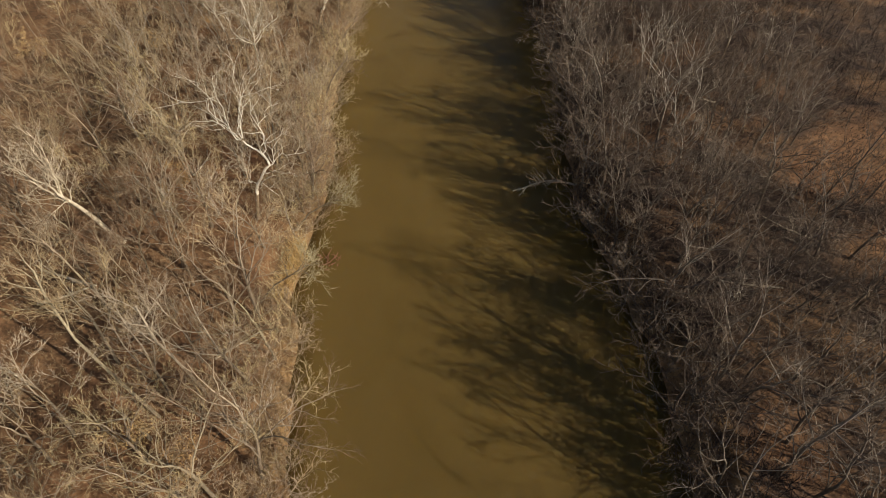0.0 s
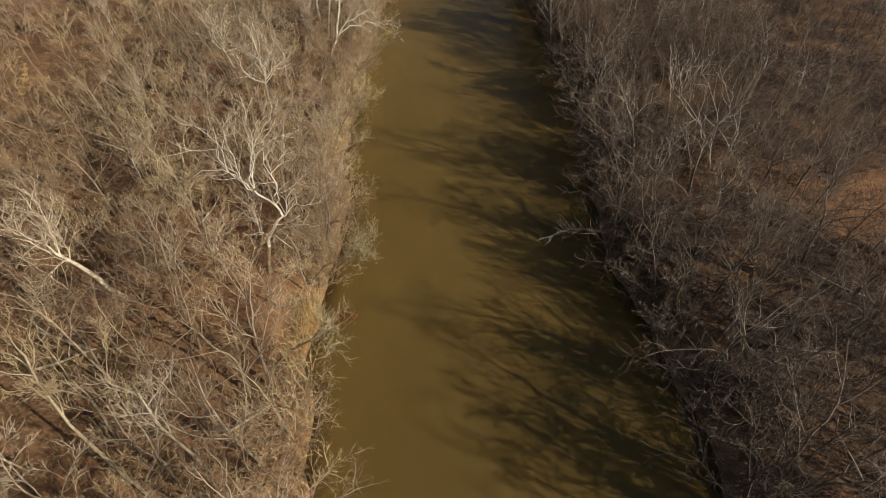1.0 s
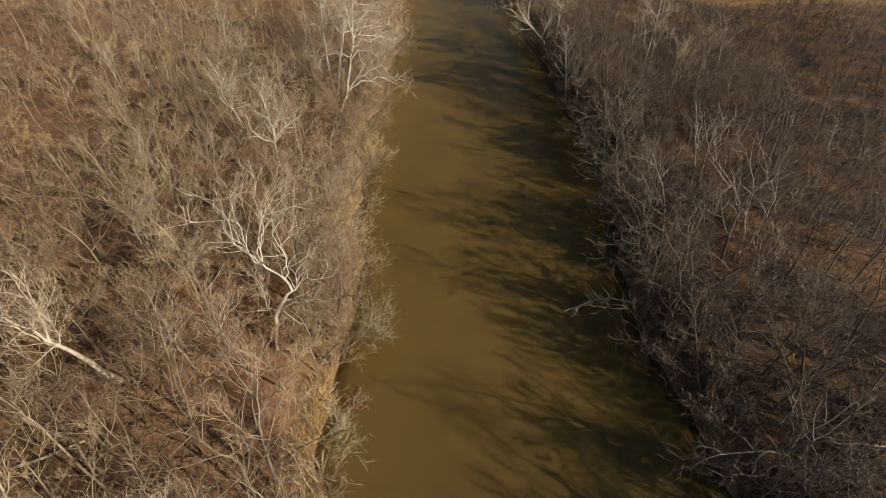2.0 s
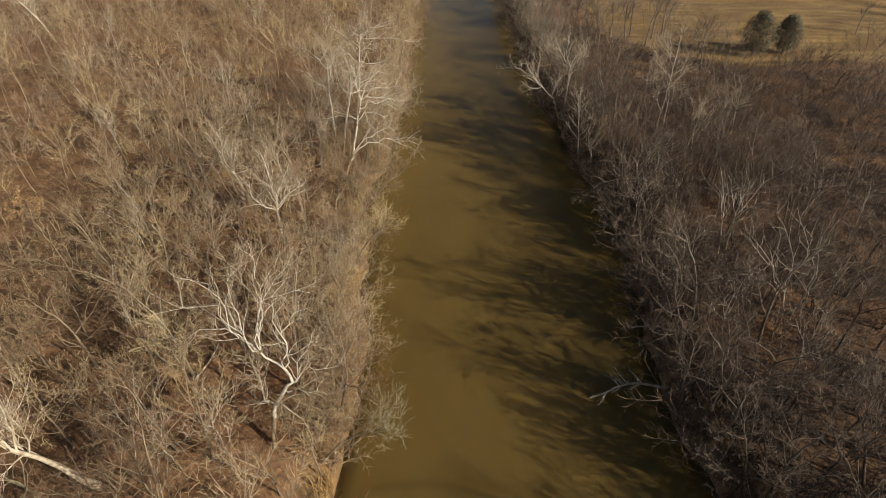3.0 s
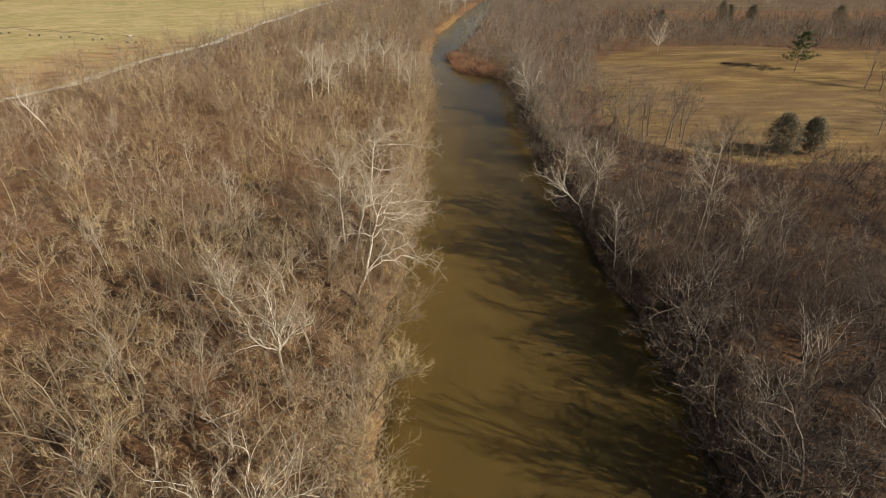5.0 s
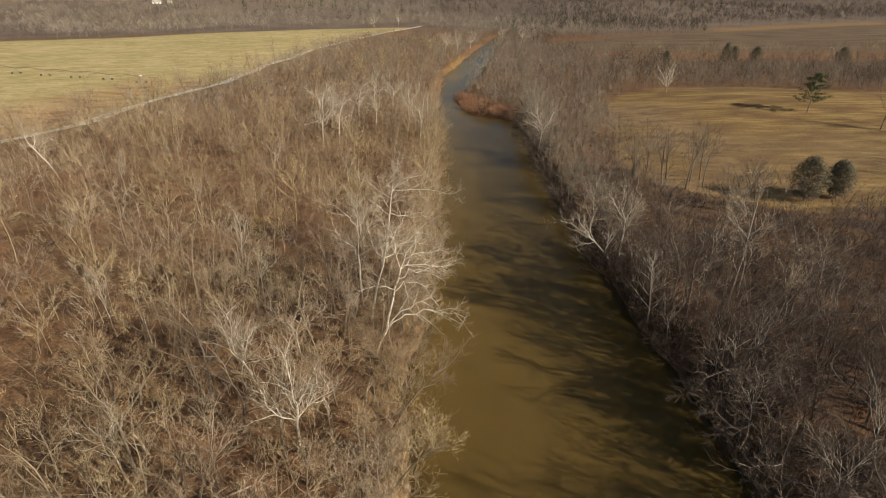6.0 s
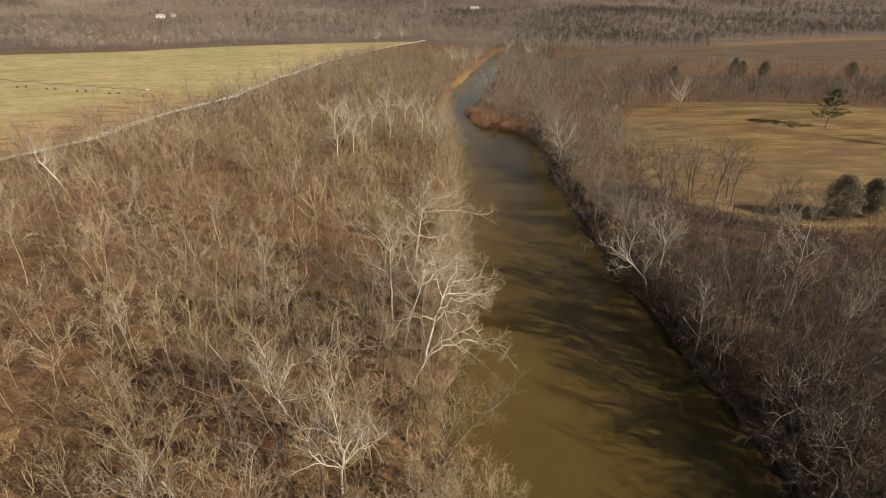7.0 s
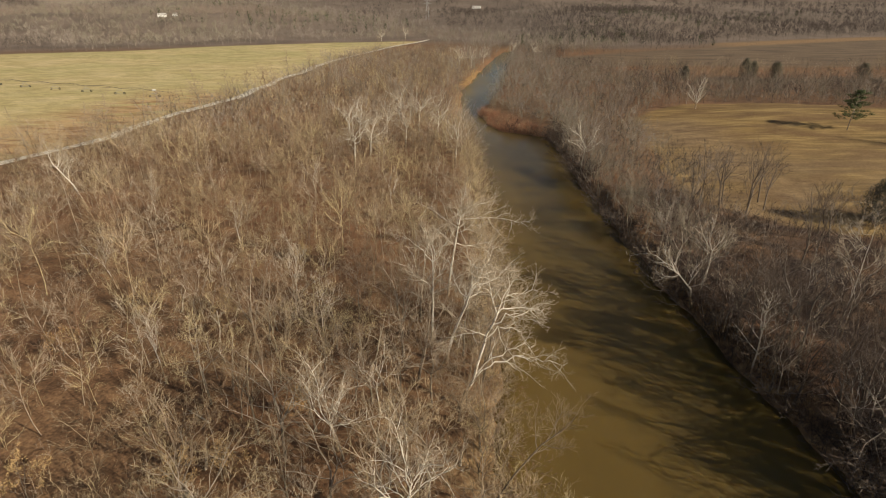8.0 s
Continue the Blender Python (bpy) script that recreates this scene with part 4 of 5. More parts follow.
for x, y in zip(nx_, ny_):
    k = int(rng.integers(len(KINDS)))
    s = float(rng.uniform(0.78, 1.12)) * (1.14 if 0 < x < 30 else 1.0)
    m = pose(x, y, ground_z(x, y) - 0.1, 0, 0, rng.uniform(0, 360)) @ Matrix.Diagonal((s, s, s * float(rng.uniform(0.9, 1.1)), 1))
    # Same tree kinds across the river, in the colours with shade mixed in.
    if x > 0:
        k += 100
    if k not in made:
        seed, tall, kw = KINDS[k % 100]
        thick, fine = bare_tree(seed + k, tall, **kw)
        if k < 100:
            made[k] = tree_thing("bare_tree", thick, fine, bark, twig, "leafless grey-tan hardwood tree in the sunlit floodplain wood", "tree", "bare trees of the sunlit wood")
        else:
            made[k] = tree_thing("bare_tree", thick, fine, dark_shaded_bark, dark_shaded_twig, "leafless purple-brown hardwood tree in shade tones on the floodplain", "tree", "bare trees of the dark wood")
        made[k].matrix_basis = m
    else:
        o = made[k]
        copy_thing(o, m @ Matrix.Diagonal([1 / v for v in o.scale] + [1]))

# ---- the wood further off ----
def mid_template(seed, tall, limbs, shoots, twigs, twig_r, clear=0.28, spread=0.9, tip=0.0, length=0.11, boughs=0):
    """A lighter bare tree in one body."""
    rng2 = random.Random(seed)
    w = Wood(fine=True)
    way = Vector((rng2.gauss(0, 0.1) + tip, rng2.gauss(0, 0.1), 1)).normalized()
    trunk = bend(rng2, Vector((0, 0, -0.4)), way, tall * 0.66, 5, 0.14, 0.02)
    r0 = tall * 0.0065
    w.tube(trunk, [r0 * 1.2, r0, r0 * 0.85, r0 * 0.6, r0 * 0.4, r0 * 0.15], 3)
    turn = rng2.uniform(0, 6)
    for k in range(limbs):
        f = clear + (0.95 - clear) * (k + rng2.random()) / limbs
        p, d = along(trunk, f)
        turn += 2.4
        ln = tall * 0.48 * (1.15 - 0.45 * f) * rng2.uniform(0.75, 1.2)
        path = bend(rng2, p, offshoot(rng2, d, rng2.uniform(0.55, 1.1) * spread, turn), ln, 4, 0.26, 0.06)
        w.ribbon(path, r0 * 0.5 * (1.2 - f) + twig_r * 0.8)
        sprays(rng2, w, path, shoots, tall * length, twig_r, twigs, start=0.4, steps=2)
        for j in range(boughs):
            q, e = along(path, 0.25 + 0.5 * (j + rng2.random()) / boughs)
            sub = bend(rng2, q, offshoot(rng2, e, rng2.uniform(0.5, 1.1), rng2.uniform(0, 6.28)), ln * rng2.uniform(0.4, 0.65), 3, 0.3, 0.05)
            w.ribbon(sub, r0 * 0.22 + twig_r * 0.5)
            sprays(rng2, w, sub, shoots, tall * length, twig_r, twigs, start=0.4, steps=2)
    sprays(rng2, w, trunk[2:], shoots, tall * length, twig_r, twigs, steps=2)
    return w.arrays()


def dome_template(seed, tall, wide, limbs, shoots, twigs, twig_r, low=0.42):
    """A bare tree whose fine twigs make a rounded, lumpy crown, in one body."""
    rng2 = random.Random(seed)
    w = Wood(fine=True)
    trunk = bend(rng2, Vector((0, 0, -0.4)), Vector((rng2.gauss(0, 0.1), rng2.gauss(0, 0.1), 1)).normalized(), tall * 0.62, 4, 0.12, 0.03)
    r0 = tall * 0.005
    w.tube(trunk, [r0 * 1.2, r0, r0 * 0.8, r0 * 0.55, r0 * 0.2], 3)
    centre = trunk[-1] * 0.9 + Vector((0, 0, tall * 0.06))
    turn = rng2.uniform(0, 6)
    for k in range(limbs):
        turn += 2.4
        lift = -0.35 + 1.3 * (k + rng2.random()) / limbs
        flat = math.sqrt(max(0.05, 1 - min(abs(lift), 1) ** 2)) * rng2.uniform(0.75, 1.15)
        end = centre + Vector((math.cos(turn) * flat * wide, math.sin(turn) * flat * wide, lift * tall * 0.3 * rng2.uniform(0.85, 1.15)))
        p, _ = along(trunk, min(0.98, low / 0.62 + (0.5 - 0.2 * rng2.random()) * max(lift, 0)))
        mid = p.lerp(end, 0.5) + any_way(rng2) * tall * 0.035 - Vector((0, 0, tall * 0.02))
        path = [p, mid, end]
        w.ribbon(path, r0 * 0.5)
        out = (end - centre).normalized()
        for j in range(shoots):
            q, e = along(path, 0.35 + 0.65 * (j + rng2.random()) / shoots)
            d = (out * 0.7 + e * 0.5 + any_way(rng2) * 0.95 + Vector((0, 0, 0.18))).normalized()
            ln = tall * rng2.uniform(0.07, 0.15)
            tip = bend(rng2, q, d, ln, 2, 0.25, 0.1)
            w.ribbon(tip, twig_r)
            for _ in range(twigs):
                m, e2 = along(tip, rng2.uniform(0.2, 0.9))
                w.spike(m, m + (e2 + any_way(rng2) * 0.7).normalized() * ln * rng2.uniform(0.35, 0.7), twig_r * 0.6)
    return w.arrays()


def strew(name, templates, x, y, size, tone, material, label, category, sink=0.1, rng=rng, squash=(0.9, 1.15), z=None, turn=None):
    """One joined body of many small plants."""
    if z is None:
        z = height(x, y)
    pick = rng.integers(len(templates), size=len(x))
    vs, fs, ts, base = [], [], [], 0
    for k, (v, f) in enumerate(templates):
        ok = pick == k
        n = int(ok.sum())
        if not n:
            continue
        a = rng.uniform(0, 2 * np.pi, n) if turn is None else turn[ok] + rng.uniform(-0.6, 0.6, n)
        c, s = np.cos(a)[:, None], np.sin(a)[:, None]
        sz = size[ok][:, None]
        tall = sz * rng.uniform(squash[0], squash[1], n)[:, None]
        w = np.empty((n, len(v), 3), np.float32)
        w[:, :, 0] = (v[None, :, 0] * c - v[None, :, 1] * s) * sz + x[ok][:, None]
        w[:, :, 1] = (v[None, :, 0] * s + v[None, :, 1] * c) * sz + y[ok][:, None]
        w[:, :, 2] = v[None, :, 2] * tall + (z[ok] - sink)[:, None]
        g = f[None] + (np.arange(n) * len(v))[:, None, None] + base
        base += n * len(v)
        vs.append(w.reshape(-1, 3))
        fs.append(g.reshape(-1, 3))
        ts.append(np.repeat(tone[ok], len(v)))
    ob = new(name, build_mesh(name, np.concatenate(vs), np.concatenate(fs), np.concatenate(ts)))
    ob.data.materials.append(material)
    return tagged(ob, label, category, kind="stuff")


def tones(x, y, n):
    return np.clip(fbm(x, y, 40, 17, 2) * 0.5 + rng.uniform(-0.25, 0.75, n), 0, 1)


MID = [dome_template(s, t, w, l, 11, 4, 0.025, c) for s, t, w, l, c in [(201, 16, 4.4, 10, 0.36), (202, 18, 4.8, 11, 0.4), (203, 13, 4.6, 9, 0.28), (204, 16, 3.8, 10, 0.36), (205, 11, 3.8, 8, 0.24), (206, 19, 4.2, 11, 0.44), (207, 14, 3.4, 9, 0.32), (208, 13, 4.8, 9, 0.3)]]
x, y = scattered(rng, -205, 150, -20, 280, 6.2, lambda x, y: wooded(x, y) & ~in_near(x, y) & ((fbm(x, y, 26, 29) > 0.2) | (x > 0)) & ~sun_gap(x, y) & seen_land(x, y))
# Right-hand trees nearer than the meadow take the shade-darkened twig colours.
shade_side = (x > 0) & (y + rng.uniform(-30, 30, len(x)) < 185)
for ok, material, label in ((x < 0, twig_far, "dense leafless grey-tan wood on the sunlit floodplain"), (shade_side, dark_shaded_far, "dense leafless purple-brown wood on the floodplain, shade in its colour"), ((x > 0) & ~shade_side, hill_mat, "leafless grey wood beside the meadow")):
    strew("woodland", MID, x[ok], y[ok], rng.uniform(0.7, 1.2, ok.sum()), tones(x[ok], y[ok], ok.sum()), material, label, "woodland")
y = np.concatenate([np.arange(150, 316, 2.8), np.arange(150, 318, 4.2)[:40]])
n = len(y) - 40
y = y + rng.uniform(-1.6, 1.6, len(y))
x = np.concatenate([river_right(y[:n]) + rng.uniform(0.6, 5.0, n), river_left(y[n:]) - rng.uniform(1.2, 4.0, 40)])
for ok, material, label in ((x > 0, hill_mat, "leafless grey trees crowding the shaded bank"), (x < 0, twig_far, "leafless tan trees crowding the sunlit bank")):
    strew("woodland", MID, x[ok], y[ok], rng.uniform(0.85, 1.25, ok.sum()), rng.uniform(0, 1, ok.sum()), material, label, "woodland")
FAR = [dome_template(s, t, w, 8, 5, 2, 0.07, 0.2) for s, t, w in [(301, 15, 5.0), (302, 17, 5.4), (303, 13, 4.6), (304, 16, 4.6), (305, 11, 4.8)]]
x, y = scattered(rng, -205, 420, 280, 760, 7.6, lambda x, y: wooded(x, y) & (np.abs(x) < 60 + 0.9 * y))
# Most of the wood behind the meadow has shade in its twig colour.
tan = x + rng.uniform(-25, 25, len(x)) < 62
some = rng.random(len(x)) < 0.45
for ok, material, label in ((tan & (x < -5) & some, twig_far, "leafless brown wood along the river upstream"), (tan & (x < -5) & ~some, hill_mat, "leafless grey-tan wood along the river upstream"), (tan & (x >= -5), hill_mat, "leafless grey wood between river and meadow"), (~tan & (rng.random(len(x)) < 0.75), dark_shaded_far, "shade-toned leafless wood behind the meadow"), (~tan & (rng.random(len(x)) < 0.3), hill_mat, "grey leafless wood behind the meadow")):
    strew("woodland", FAR, x[ok], y[ok], rng.uniform(0.7, 1.15, ok.sum()), tones(x[ok], y[ok], ok.sum()), material, label, "woodland")
x, y = scattered(rng, 62, 420, 330, 400, 4.6, lambda x, y: (meadow_mask(x, y) < 0.2) & (meadow_mask(x, y - 12) > 0.3))
strew("woodland", FAR, x, y, rng.uniform(0.25, 0.5, len(x)), tones(x, y, len(x)), hill_mat, "low leafless thicket along the meadow's far edge", "thicket")
x, y = scattered(rng, 105, 700, 545, 605, 8, lambda x, y: rng.random(len(x)) < 0.55)
strew("hedgerow", FAR, x, y, rng.uniform(0.4, 0.95, len(x)), tones(x, y, len(x)), twig_far, "straggling leafless hedgerow between far fields", "hedgerow")
x, y = scattered(rng, 380, 900, 330, 640, 10, lambda x, y: wooded(x, y))
strew("woodland", FAR, x, y, rng.uniform(0.6, 1.05, len(x)), tones(x, y, len(x)), dark_shaded_far, "shade-toned leafless wood behind the meadow", "woodland")


# undergrowth
def tuft(seed, stems, tall, wide, r, fork=True):
    rng2 = random.Random(seed)
    w = Wood(fine=True)
    stems *= 2
    for k in range(stems):
        p = Vector((rng2.uniform(-wide, wide) * 0.5, rng2.uniform(-wide, wide) * 0.5, -0.1))
        d = Vector((rng2.gauss(0, 0.45), rng2.gauss(0, 0.45), 1)).normalized()
        q = p + d * tall * rng2.uniform(0.5, 1.1)
        w.spike(p, q, r)
        if fork:
            for _ in range(2):
                m = p.lerp(q, rng2.uniform(0.3, 0.7))
                w.spike(m, m + (d + any_way(rng2) * 0.7).normalized() * tall * 0.4, r * 0.7)
    return w.arrays()


THICKET = [mid_template(s, t, 5, 3, 3, 0.026, 0.15, 1.0, length=0.2) for s, t in [(411, 6), (412, 5), (413, 7), (414, 4.5)]]
x, y = scattered(rng, -70, 70, 12, 170, 5.2, lambda x, y: dry(x, y, 0.6, 0.4) & (fbm(x, y, 16, 91) > np.where(x < 0, 0.34, 0.36)) & ~sun_gap(x, y))
# Saplings on the right bank wear the painted shade colour.
for ok, material, label in ((x < 0, twig_far, "dense leafless saplings beneath the sunlit trees"), (x > 0, shade_brush, "shade-toned leafless saplings beneath the taller trees")):
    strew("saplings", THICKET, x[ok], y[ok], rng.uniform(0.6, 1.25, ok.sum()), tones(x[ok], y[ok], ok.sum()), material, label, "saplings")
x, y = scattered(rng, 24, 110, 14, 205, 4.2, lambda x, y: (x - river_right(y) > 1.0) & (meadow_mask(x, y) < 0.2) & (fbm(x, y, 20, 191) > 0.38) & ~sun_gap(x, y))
strew("saplings", THICKET, x, y, rng.uniform(0.7, 1.3, len(x)), tones(x, y, len(x)), shade_brush, "shade-toned tangled saplings crowding the shaded wood", "saplings")
TIPPED = [mid_template(s, t, 8, 5, 5, 0.03, 0.25, 1.1, tip, length=0.15) for s, t, tip in [(421, 9, 0.7), (422, 7, 1.0), (423, 11, 0.5), (424, 6, 1.3)]]
y = np.arange(14, 325, 2.0)
y = np.concatenate([y, y + 1.2])
y = y + rng.uniform(-1, 1, len(y))
x = np.concatenate([river_left(y[:len(y) // 2]) - rng.uniform(0.0, 1.8, len(y) // 2), river_right(y[len(y) // 2:]) + rng.uniform(0.2, 1.6, len(y) - len(y) // 2)])
cove = (y > 43) & (y < 58)
keep = ((x < 0) & (rng.random(len(x)) < 0.85) & ~cove) | ((x > 0) & ~((y > 64) & (y < 77)) & (rng.random(len(x)) < 0.8))
x, y = x[keep], y[keep]
for ok, material, label in ((x < 0, twig_far, "tan leafless trees leaning out from the sunlit bank"), (x > 0, dark_shaded_far, "shade-toned leafless trees leaning out from the shaded bank")):
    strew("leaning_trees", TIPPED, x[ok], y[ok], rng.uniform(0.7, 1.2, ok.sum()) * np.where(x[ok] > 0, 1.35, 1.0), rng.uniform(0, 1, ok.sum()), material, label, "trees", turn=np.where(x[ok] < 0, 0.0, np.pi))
BANKSIDE = [mid_template(s, t, 6, 4, 4, 0.03, 0.08, 1.4, length=0.25, boughs=1) for s, t in [(415, 4.5), (416, 3.5), (417, 5.5)]]
x, y = scattered(rng, -32, 34, 12, 330, 2.0, lambda x, y: (np.maximum(river_left(y) - x, x - river_right(y)) > -0.5) & (np.maximum(river_left(y) - x, x - river_right(y)) < 4.6) & (fbm(x, y, 7, 95) > 0.26) & ~((x < 0) & (y > 46) & (y < 57.5)) & ~((x > 0) & (y > 67) & (y < 73) & (x - river_right(y) < 1.2)) & ((y < 170) | (fbm(x, y, 5, 96) > 0.54)))
for ok, material, label in ((x < 0, twig_far, "tan bushes overhanging the sunlit bank"), (x > 0, shade_brush, "shade-toned bushes overhanging the shaded bank")):
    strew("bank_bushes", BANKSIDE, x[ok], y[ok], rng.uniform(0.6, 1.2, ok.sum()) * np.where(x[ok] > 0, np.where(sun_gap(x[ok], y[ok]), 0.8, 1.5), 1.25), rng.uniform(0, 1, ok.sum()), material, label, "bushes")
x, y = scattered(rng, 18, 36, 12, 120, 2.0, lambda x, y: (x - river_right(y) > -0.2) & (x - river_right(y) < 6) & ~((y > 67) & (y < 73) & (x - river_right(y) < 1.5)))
strew("saplings", THICKET, x, y, rng.uniform(0.5, 1.0, len(x)), rng.uniform(0, 1, len(x)), shade_brush, "shade-toned leafless saplings crowding the water's edge", "saplings")
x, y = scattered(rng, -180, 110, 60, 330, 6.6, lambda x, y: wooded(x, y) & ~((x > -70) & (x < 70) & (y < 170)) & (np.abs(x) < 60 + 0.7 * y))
for ok, material, label in ((x < 0, twig_far, "tan leafless saplings filling the sunlit wood"), (x > 0, shade_brush, "shade-toned leafless saplings filling the shaded wood")):
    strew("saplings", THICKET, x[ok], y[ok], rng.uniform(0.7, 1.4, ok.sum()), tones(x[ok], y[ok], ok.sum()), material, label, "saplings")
BRUSH = [tuft(s, 4, 1.7, 1.8, 0.03) for s in range(401, 407)]
x, y = scattered(rng, -80, 85, 12, 230, 2.0, lambda x, y: dry(x, y, 0.4, 0.2) & (meadow_mask(x, y) < 0.3) & (fbm(x, y, 18, 6) > np.where(x < 0, 0.38, 0.34)) & (np.abs(x) < 32 + 0.62 * y))
# Brush right of the river is coloured as if in shade.
for ok, material, label in ((x < 0, brush_mat, "low leafless tan undergrowth between the sunlit trees"), (x > 0, shade_brush, "low brown undergrowth between the trees, darkened as shade")):
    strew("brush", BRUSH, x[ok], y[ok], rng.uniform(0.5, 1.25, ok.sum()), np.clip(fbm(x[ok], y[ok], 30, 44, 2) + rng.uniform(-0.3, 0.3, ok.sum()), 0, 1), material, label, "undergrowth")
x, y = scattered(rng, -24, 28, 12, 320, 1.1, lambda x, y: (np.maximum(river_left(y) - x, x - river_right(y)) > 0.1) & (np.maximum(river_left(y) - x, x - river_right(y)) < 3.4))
for ok, material, label in ((x < 0, brush_mat, "tangled tan brush along the sunlit water's edge"), (x > 0, shade_brush, "tangled shade-toned brush along the shaded water's edge")):
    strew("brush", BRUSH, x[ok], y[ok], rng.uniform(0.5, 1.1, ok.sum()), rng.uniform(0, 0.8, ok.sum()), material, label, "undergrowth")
x, y = scattered(rng, -12, 20, 318, 392, 2.5, lambda x, y: (x - river_right(y) > 0.2) & (x < 19) & (y < 352 + 2.6 * (8 - x)))
strew("brush", [tuft(s, 8, 4.0, 2.4, 0.085) for s in (421, 422, 423)], x, y, rng.uniform(0.4, 1.35, len(x)), rng.uniform(0, 1, len(x)), red_brush, "rust-brown low brush on the river spit", "undergrowth")
x, y = scattered(rng, -60, 14, 485, 585, 3.0, lambda x, y: (river_left(y) - x > 0.2) & (river_left(y) - x < 5))
strew("dry_grass", [tuft(s, 8, 2.4, 2.6, 0.07, False) for s in (431, 432)], x, y, rng.uniform(0.6, 1.2, len(x)), rng.uniform(0, 1, len(x)), reed_mat, "tan dry grass on the sunlit bank", "grass")
x, y = scattered(rng, -24, -18.5, 46, 57, 0.55, lambda x, y: (river_left(y) - x > 0.3) & (river_left(y) - x < 2.2))
strew("reeds", [tuft(s, 8, 2.4, 0.7, 0.03, False) for s in (441, 442)], x, y, rng.uniform(0.9, 1.6, len(x)), rng.uniform(0, 1, len(x)), reed_mat, "golden dry reeds at the foot of the bank", "reeds")
x, y = scattered(rng, 60, 240, 190, 225, 3.2, lambda x, y: (x > 66) & (fbm(x, y, 15, 16) > 0.45))
strew("brush", BRUSH, x, y, rng.uniform(0.4, 1.0, len(x)), rng.uniform(0, 1, len(x)), brush_mat, "scattered brown scrub at the meadow's edge", "undergrowth")

# wooded hills
def hill_template(seed, tall):
    rng2 = random.Random(seed)
    w = Wood(fine=True)
    w.spike(Vector((0, 0, -0.5)), Vector((0, 0, tall * 0.6)), 0.13)
    for k in range(30):
        d = Vector((rng2.gauss(0, 1), rng2.gauss(0, 1), rng2.gauss(0.35, 0.8))).normalized()
        p = Vector((d.x * 2.2, d.y * 2.2, tall * 0.55 + d.z * tall * 0.28))
        d = (d * 0.7 + Vector((0, 0, 0.9)) + any_way(rng2) * 0.4).normalized()
        w.spike(p, p + d * rng2.uniform(2.0, 3.8), 0.17)
    return w.arrays()


HILL = [hill_template(s, t) for s, t in [(501, 14), (502, 16), (503, 12), (504, 15)]]


def hill_keep(x, y):
    end = np.interp(x, [-1500, -526, -423, -323, -183, -85, 60, 200], [390, 722, 765, 858, 933, 966, 700, 700])
    return (y > np.minimum(hill_foot(x) - 20, end + 2)) & (pale_mask(x, y) < 0.25) & (field_mask(x, y) < 0.2) & dry(x, y, 2, 2) & (np.abs(x) < 90 + 0.86 * y) & (y > 640) & (np.hypot(x + 512, (y - 1070) * 0.6) > 26) & (np.hypot(x - 50, (y - 1490) * 0.5) > 40)


x, y = scattered(rng, -2000, 2000, 1500, 2500, 21, lambda x, y: hill_keep(x, y) & (y - hill_foot(x) > 480))
# Lower tones to the right paint the ridge's shaded slopes.
strew("hill_wood", HILL, x, y, rng.uniform(1.2, 1.8, len(x)), np.clip((fbm(x, y, 260, 62, 3) - 0.5) * 2.0 + 0.45 - 0.65 * smooth(-60, 300, x) + rng.uniform(-0.15, 0.15, len(x)), 0, 1), hill_mat, "leafless grey-brown woods on the farthest ridge", "woodland")
x, y = scattered(rng, -190, 420, 270, 700, 6.2, lambda x, y: wooded(x, y) & (np.abs(x) < 60 + 0.9 * y))
for ok, material, label in ((x < -5, twig_far, "leafless tan understorey along the river upstream"), (x >= -5, hill_mat, "leafless grey understorey round the meadow")):
    strew("saplings", HILL, x[ok], y[ok], rng.uniform(0.35, 0.65, ok.sum()), tones(x[ok], y[ok], ok.sum()), material, label, "saplings")
x, y = scattered(rng, -1500, 1500, 640, 1450, 12.5, hill_keep)
# Tone patches and the darker right put hill shading into the colour.
strew("hill_wood", HILL, x, y, rng.uniform(0.8, 1.35, len(x)), np.clip((fbm(x, y, 190, 61, 3) - 0.5) * 2.2 + 0.5 - 0.8 * smooth(-60, 260, x) + rng.uniform(-0.15, 0.2, len(x)), 0, 1), hill_mat, "leafless brown woods covering the far hills", "woodland")


# ---- trees at the meadow ----
tall_kinds = []
for k, (x, y) in enumerate([(41, 207.5), (52, 212), (57, 206)]):
    thick, fine = bare_tree(850 + k, 20, forks=5, shoots=5, twigs=5, spread=0.5, clear=0.36, girth=0.012, wobble=0.1, twig_r=0.035)
    tall_kinds.append(tree_thing("bare_tree", thick, fine, dark_bark, dark_shaded_twig, "tall leafless dark-trunked tree at the meadow's edge", "tree", "tall trees round the meadow", on_ground(x, y, -0.1)))
